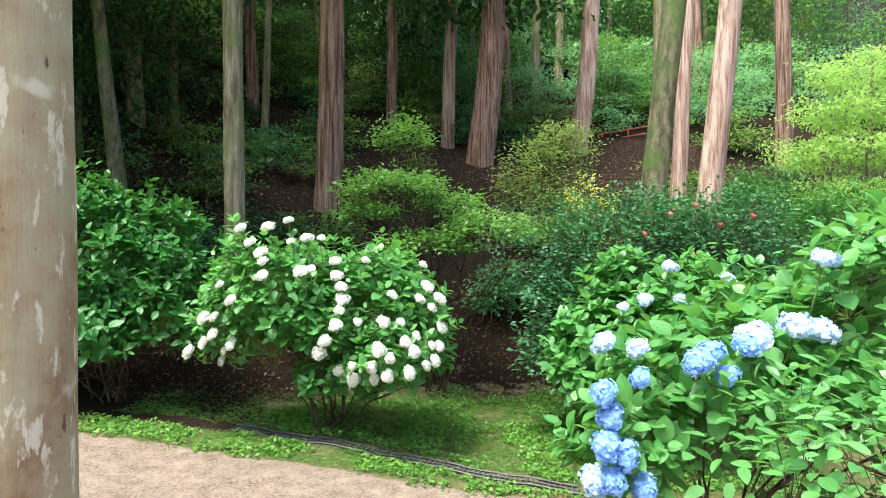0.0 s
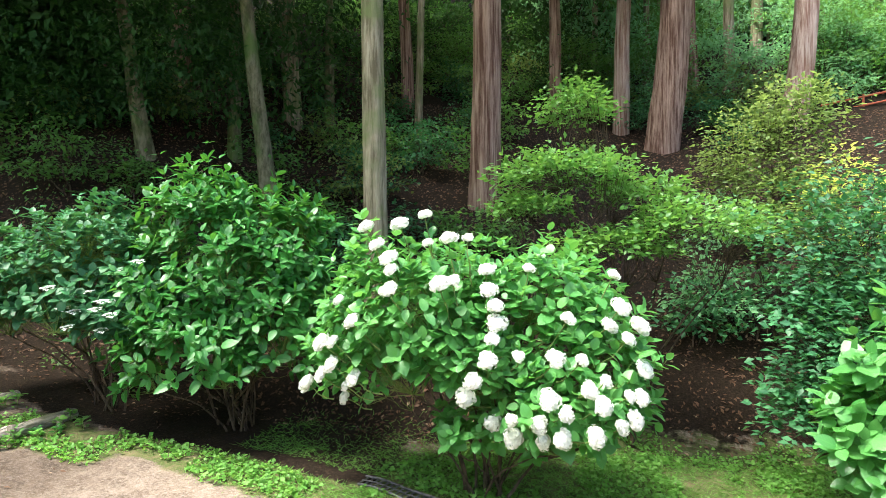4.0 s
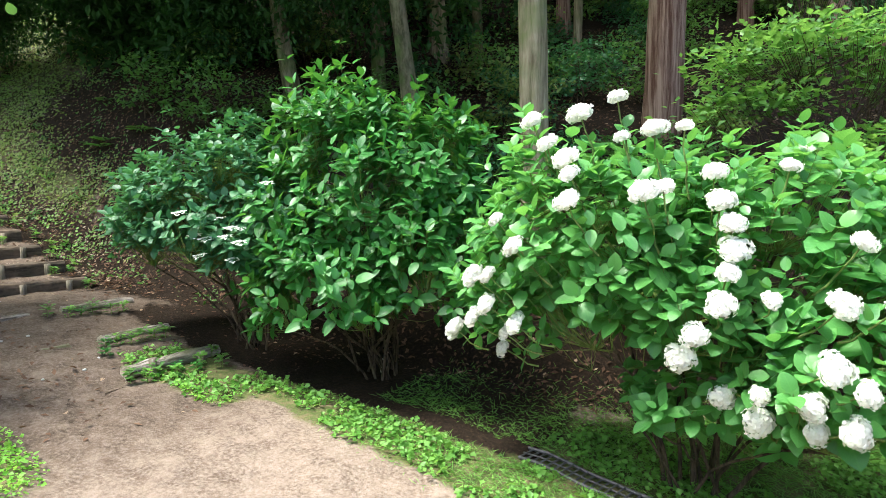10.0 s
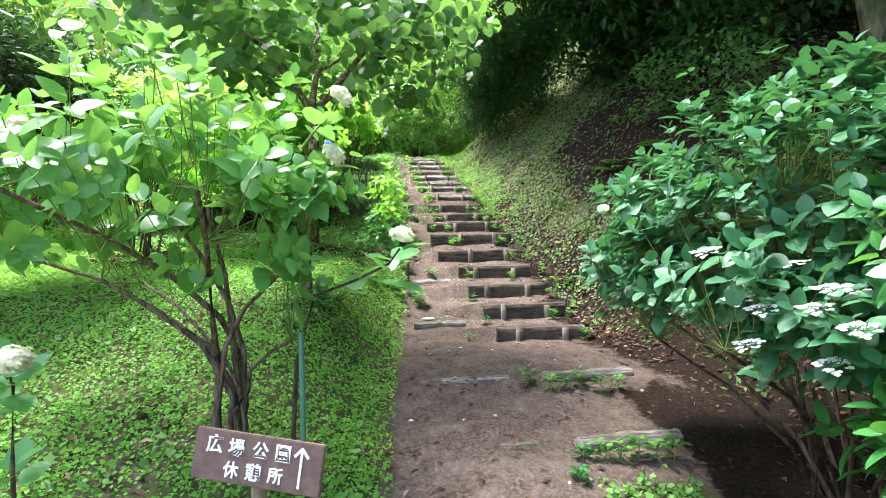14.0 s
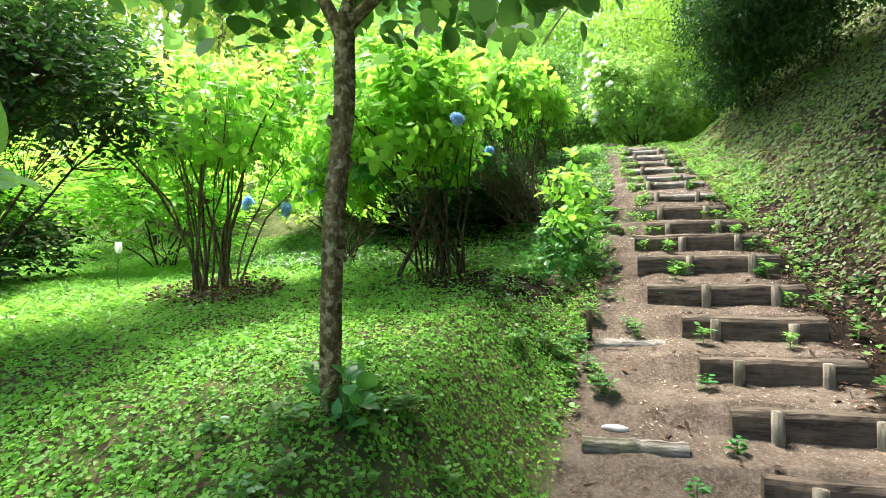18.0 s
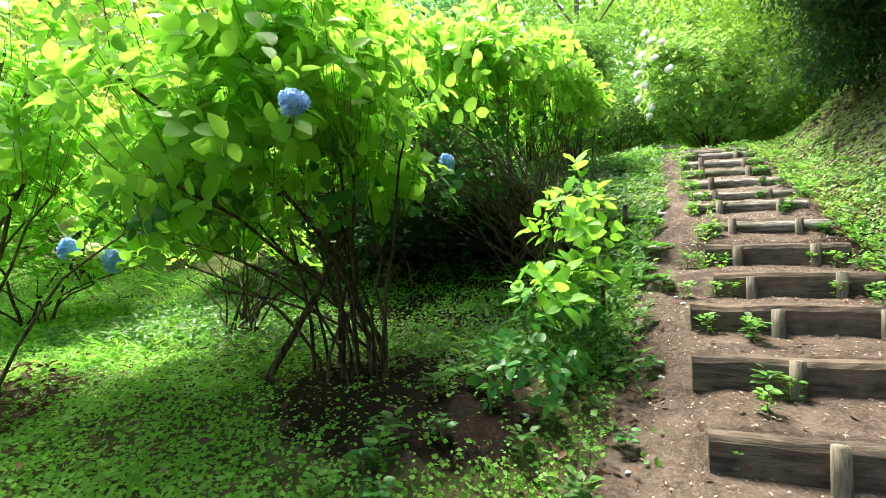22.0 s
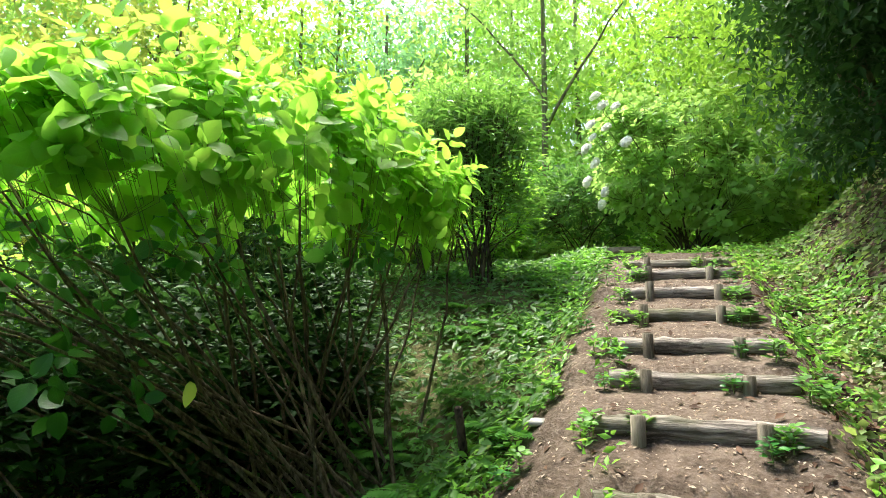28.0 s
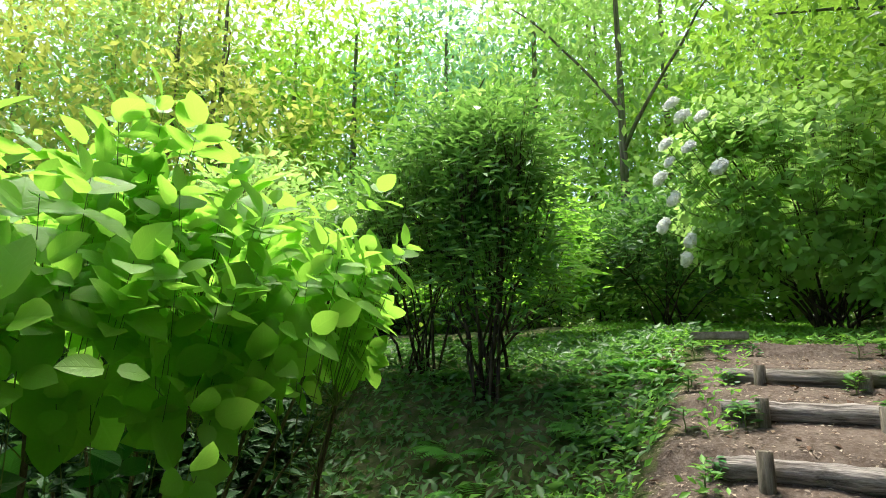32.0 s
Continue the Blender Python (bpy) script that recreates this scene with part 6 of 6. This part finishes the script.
v, f = spread(broad_leaf(0.5, 0.1, -0.2), np.tile([-9.11, 0.47, 1.59], (6, 1)), frames_of(np.stack([np.cos(a) * 0.5, np.sin(a) * 0.5, np.ones(6)], 1), np.stack([-np.cos(a), -np.sin(a), 0.5 * np.ones(6)], 1)), np.full(6, 0.11))
part_mesh("petal", mesh_of("petal", v, f, M_WHITE, True), lily, "white petals")

# edging log and old stakes by the hollow
edging = thing("edging_log", stand(-15.6, 4.55), "dark mossy log edging the path beside the hollow", "log")
v, f = tube(arc(stand(-16.3, 4.6, 0), stand(-14.6, 4.5, 0), (0, 0, 0.0), 8, 0.01), [0.06] * 8, 10)
part_mesh("log", mesh_of("log", v, f, M_LOG, True), edging)
for sx, sy, lean, h in ((-12.5, 4.4, 0.12, 0.34), (-10.9, 4.3, 0.05, 0.3), (-9.05, 4.32, 0.02, 0.3)):
    b = stand(sx, sy, 0.1)
    ob = thing("old_stake", b, "dark old wooden stake by the path's edge", "stake", "old stakes")
    v, f = tube([(b.x, b.y, b.z), (b.x + lean * 0.5, b.y, b.z + h * 0.5), (b.x + lean, b.y, b.z + h), (b.x + lean, b.y, b.z + h + 0.004)], [0.021, 0.02, 0.019, 0.001], 9)
    part_mesh("shaft", mesh_of("shaft", v, f, M_STEM, True), ob)

# drain
drain = thing("drain_channel", stand(-0.4, 5.1), "dark plastic drain grating sunk in the ground", "drain")
for i in range(72):
    x = -2.0 + 3.1 * i / 71
    y = float(drain_y(x))
    z = float(height(x, y)) + 0.012
    v, f = tube([(x - 0.018, y - 0.07, z), (x, y, z), (x + 0.018, y + 0.07, z)], [0.007, 0.007, 0.007], 4)
    part_mesh("grate_bar", mesh_of("grate_bar", v, f, M_GRATE), drain)
for off in (-0.075, 0.0, 0.075):
    pts = [(x, float(drain_y(x)) + off, float(height(x, drain_y(x))) + 0.012) for x in np.linspace(-2.02, 1.12, 25)]
    v, f = tube(pts, [0.011 if off else 0.006] * 25, 4)
    part_mesh("grate_rail", mesh_of("grate_rail", v, f, M_GRATE), drain)

# red railing far up in the woods
rail = thing("red_railing", stand(5.4, 16.3), "vermilion wooden railing up in the woods", "railing")
r0 = float(height(4.6, 16.3))
for k, (a, b) in enumerate((((4.5, 16.3, 4.86), (6.9, 16.3, 5.26)), ((4.5, 16.3, 4.66), (6.9, 16.3, 5.06)), ((4.6, 16.3, r0 - 0.2), (4.6, 16.3, 4.92)), ((5.35, 16.3, r0 - 0.2), (5.35, 16.3, 5.05)), ((6.1, 16.3, r0 - 0.2), (6.1, 16.3, 5.17)), ((6.8, 16.3, r0 - 0.2), (6.8, 16.3, 5.3)))):
    v, f = tube([a, ((a[0] + b[0]) / 2, 16.3, (a[2] + b[2]) / 2), b], [0.024] * 3, 8)
    part_mesh("rail" if k < 2 else "baluster", mesh_of("rail", v, f, M_RED), rail)

# ---- ground cover ----
scatter("lawn_plants", "low clover and ivy leaves covering the lawn", 420000, (-12.5, -3.6, -3.0, 4.8), lambda x, y: np.clip(zones(x, y)[0] * 0.75 + 0.6 * ripple(2 * x, 2 * y), 0.12, 1) * (zones(x, y)[0] > 0.3) * (1 - 0.85 * ease(0.9, 0.45, np.hypot(x + 9.75, (y - 3.55) * 0.9))), (0.012, 0.03), M_COVER, CLOVER, 0.6, 0.05)
scatter("verge_grass", "short grass blades on the damp ground by the drain", 60000, (-3.2, 3.4, 4.7, 7.2), lambda x, y: np.clip(zones(x, y)[0], 0, 1) * (0.45 + 0.55 * (ripple(1.4 * x, 1.4 * y) > -0.15)) * (np.abs(y - drain_y(x)) > 0.1), (0.03, 0.075), M_VERGE, BLADE, 0.9, 0.01)
scatter("lawn_weeds", "broader weeds standing in clumps in the lawn", 14000, (-12.5, -3.8, -2.0, 4.6), lambda x, y: zones(x, y)[0] * ease(0.05, 0.45, ripple(1.9 * x + 3, 1.9 * y)) * (1 - ease(0.9, 0.45, np.hypot(x + 9.75, (y - 3.55) * 0.9))), (0.025, 0.05), M_VERGE, ROUND, 0.6, 0.06)
scatter("lawn_litter", "dead leaves strewn among the lawn's plants", 4200, (-11.5, -4.2, 0.5, 4.5), lambda x, y: 0.15 + ease(0.0, 0.4, ripple(1.3 * x, 1.3 * y + 2)), (0.03, 0.07), M_LITTER, SMALL, 0.4, 0.06, "leaves")
scatter("bank_litter", "brown and tan leaves fallen on the bank beside the steps", 9000, (-16, -7.0, 5.85, 7.2), lambda x, y: 0.25 + ease(0.0, 0.35, ripple(1.2 * x + 1, 1.6 * y)), (0.025, 0.06), M_LITTER, SMALL, 0.4, 0.04, "leaves")
scatter("bank_chips", "pale dry leaves and husks on the bank", 5200, (-16, -7.5, 5.85, 7.6), lambda x, y: (0.15 + ease(-0.1, 0.4, ripple(1.5 * x + 2, 1.4 * y))) * (1 - 0.9 * ease(6.3, 6.9, y) * ease(-12.5, -10.5, x)), (0.02, 0.05), M_CHIP, SMALL, 0.4, 0.05, "leaves")
scatter("verge_plants", "low green weeds along the path's edge", 95000, (-5.4, 3.4, 4.3, 7.8), lambda x, y: np.clip(zones(x, y)[0] - 0.15 - 1.1 * zones(x, y)[1], 0, 1) * (ripple(x * 1.6, y * 1.6) > -0.1) * (np.abs(y - drain_y(x)) > 0.13), (0.016, 0.048), M_VERGE, CLOVER, 0.7, 0.05)
scatter("bank_plants", "grass and weeds on the bank by the steps", 80000, (-18.5, -6.8, 5.8, 9.5), lambda x, y: ease(-7.2, -9.5, x) * (1 - 0.8 * (1 - ease(6.1, 6.6, y)) * ease(-13, -11.5, x)) * (1 - ease(6.7, 7.5, y) * ease(-12.5, -10.5, x)) * np.clip(0.12 + zones(x, y)[0] * 0.9 + 0.7 * ripple(1.5 * x, 1.5 * y), 0, 1), (0.025, 0.065), M_OLIVE, LEAFLET, 0.8, 0.07)
scatter("top_grass", "short bright grass at the head of the steps", 26000, (-21, -15.9, 2.8, 7.5), lambda x, y: 0.9 + 0 * x, (0.03, 0.07), M_COVER, NARROW, 0.8, 0.05)
scatter("shade_plants", "sparse dark plants on the shaded bank", 16000, (-11.5, -4.5, 6.0, 9.5), lambda x, y: np.clip(0.15 + 0.7 * ripple(1.7 * x, 1.7 * y), 0, 1), (0.03, 0.075), M_MID, SMALL, 0.8, 0.09)
scatter("step_weeds", "low weeds spilling over both sides of the steps", 26000, (-16.3, -7.6, 4.2, 6.4), lambda x, y: np.clip(0.25 + 0.9 * ripple(2.3 * x, 2.3 * y), 0, 1) * np.maximum(ease(-9, -11, x) * (1 - ease(4.4, 4.65, y)), 0.7 * ease(5.8, 5.95, y)), (0.02, 0.055), M_VERGE, CLOVER, 0.7, 0.07)
scatter("lawn_grass", "taller grass blades at the far side of the lawn", 9000, (-11.5, -7.0, -0.4, 1.6), lambda x, y: np.clip(0.4 + ripple(x, y), 0, 1), (0.08, 0.2), M_COVER, BLADE, 0.9, 0.02)
scatter("gully_plants", "ferny weeds in the hollow beside the steps", 34000, (-17, -10, 0.5, 4.9), lambda x, y: np.clip(0.75 + 0.6 * ripple(1.8 * x, 1.8 * y), 0, 1) * (y < 4.55 + 0.2 * ease(-11.8, -13, x)) * ease(0.7, 1.2, np.hypot((x + 12.1) * 0.62, y - 2.75)), (0.035, 0.085), M_MID, SMALL, 0.75, 0.13)
scatter("edge_weeds", "bright low weeds crowding the upper steps' edges", 24000, (-16.4, -11.2, 4.35, 6.5), lambda x, y: np.clip(0.35 + 0.9 * ripple(2.6 * x, 2.6 * y), 0, 1) * np.maximum(np.maximum((y < 4.55 + 0.2 * ease(-11.8, -13, x)) * ease(4.2, 4.4, y), 0.5 * (np.abs(y - 4.98) < 0.09)), ease(5.75, 5.9, y)), (0.025, 0.06), M_COVER, SMALL, 0.8, 0.1)
scatter("tread_chips", "pale chips and dry leaves on the treads", 11000, (-16.2, -8.0, 4.5, 5.95), lambda x, y: 0.45 + 0.5 * ease(-11, -13, x), (0.006, 0.026), M_CHIP, SMALL, 0.25, 0.008, "leaves")
scatter("fallen_leaves", "brown fallen leaves on the slope", 60000, (-16, 7, 5.5, 16), lambda x, y: np.clip(zones(x, y)[1], 0, 1) * np.where((x > -6.5) & (x < -1.8), ease(6.0, 6.5, y), 1.0), (0.03, 0.075), M_LITTER, SMALL, 0.35, 0.02, "leaves")
scatter("mound_leaves", "dead leaves round the bush's foot", 1500, (-9.5, -8.4, 1.0, 2.1), lambda x, y: np.hypot(x + 8.93, y - 1.55) < 0.5, (0.03, 0.07), M_LITTER, SMALL, 0.6, 0.09, "leaves")
scatter("path_leaves", "scattered brown leaves and twigs on the path", 5000, (-16, -4, 3.7, 6.3), lambda x, y: 0.25 + 0.75 * (y > 5.8), (0.02, 0.06), M_LITTER, SMALL, 0.2, 0.008, "leaves")
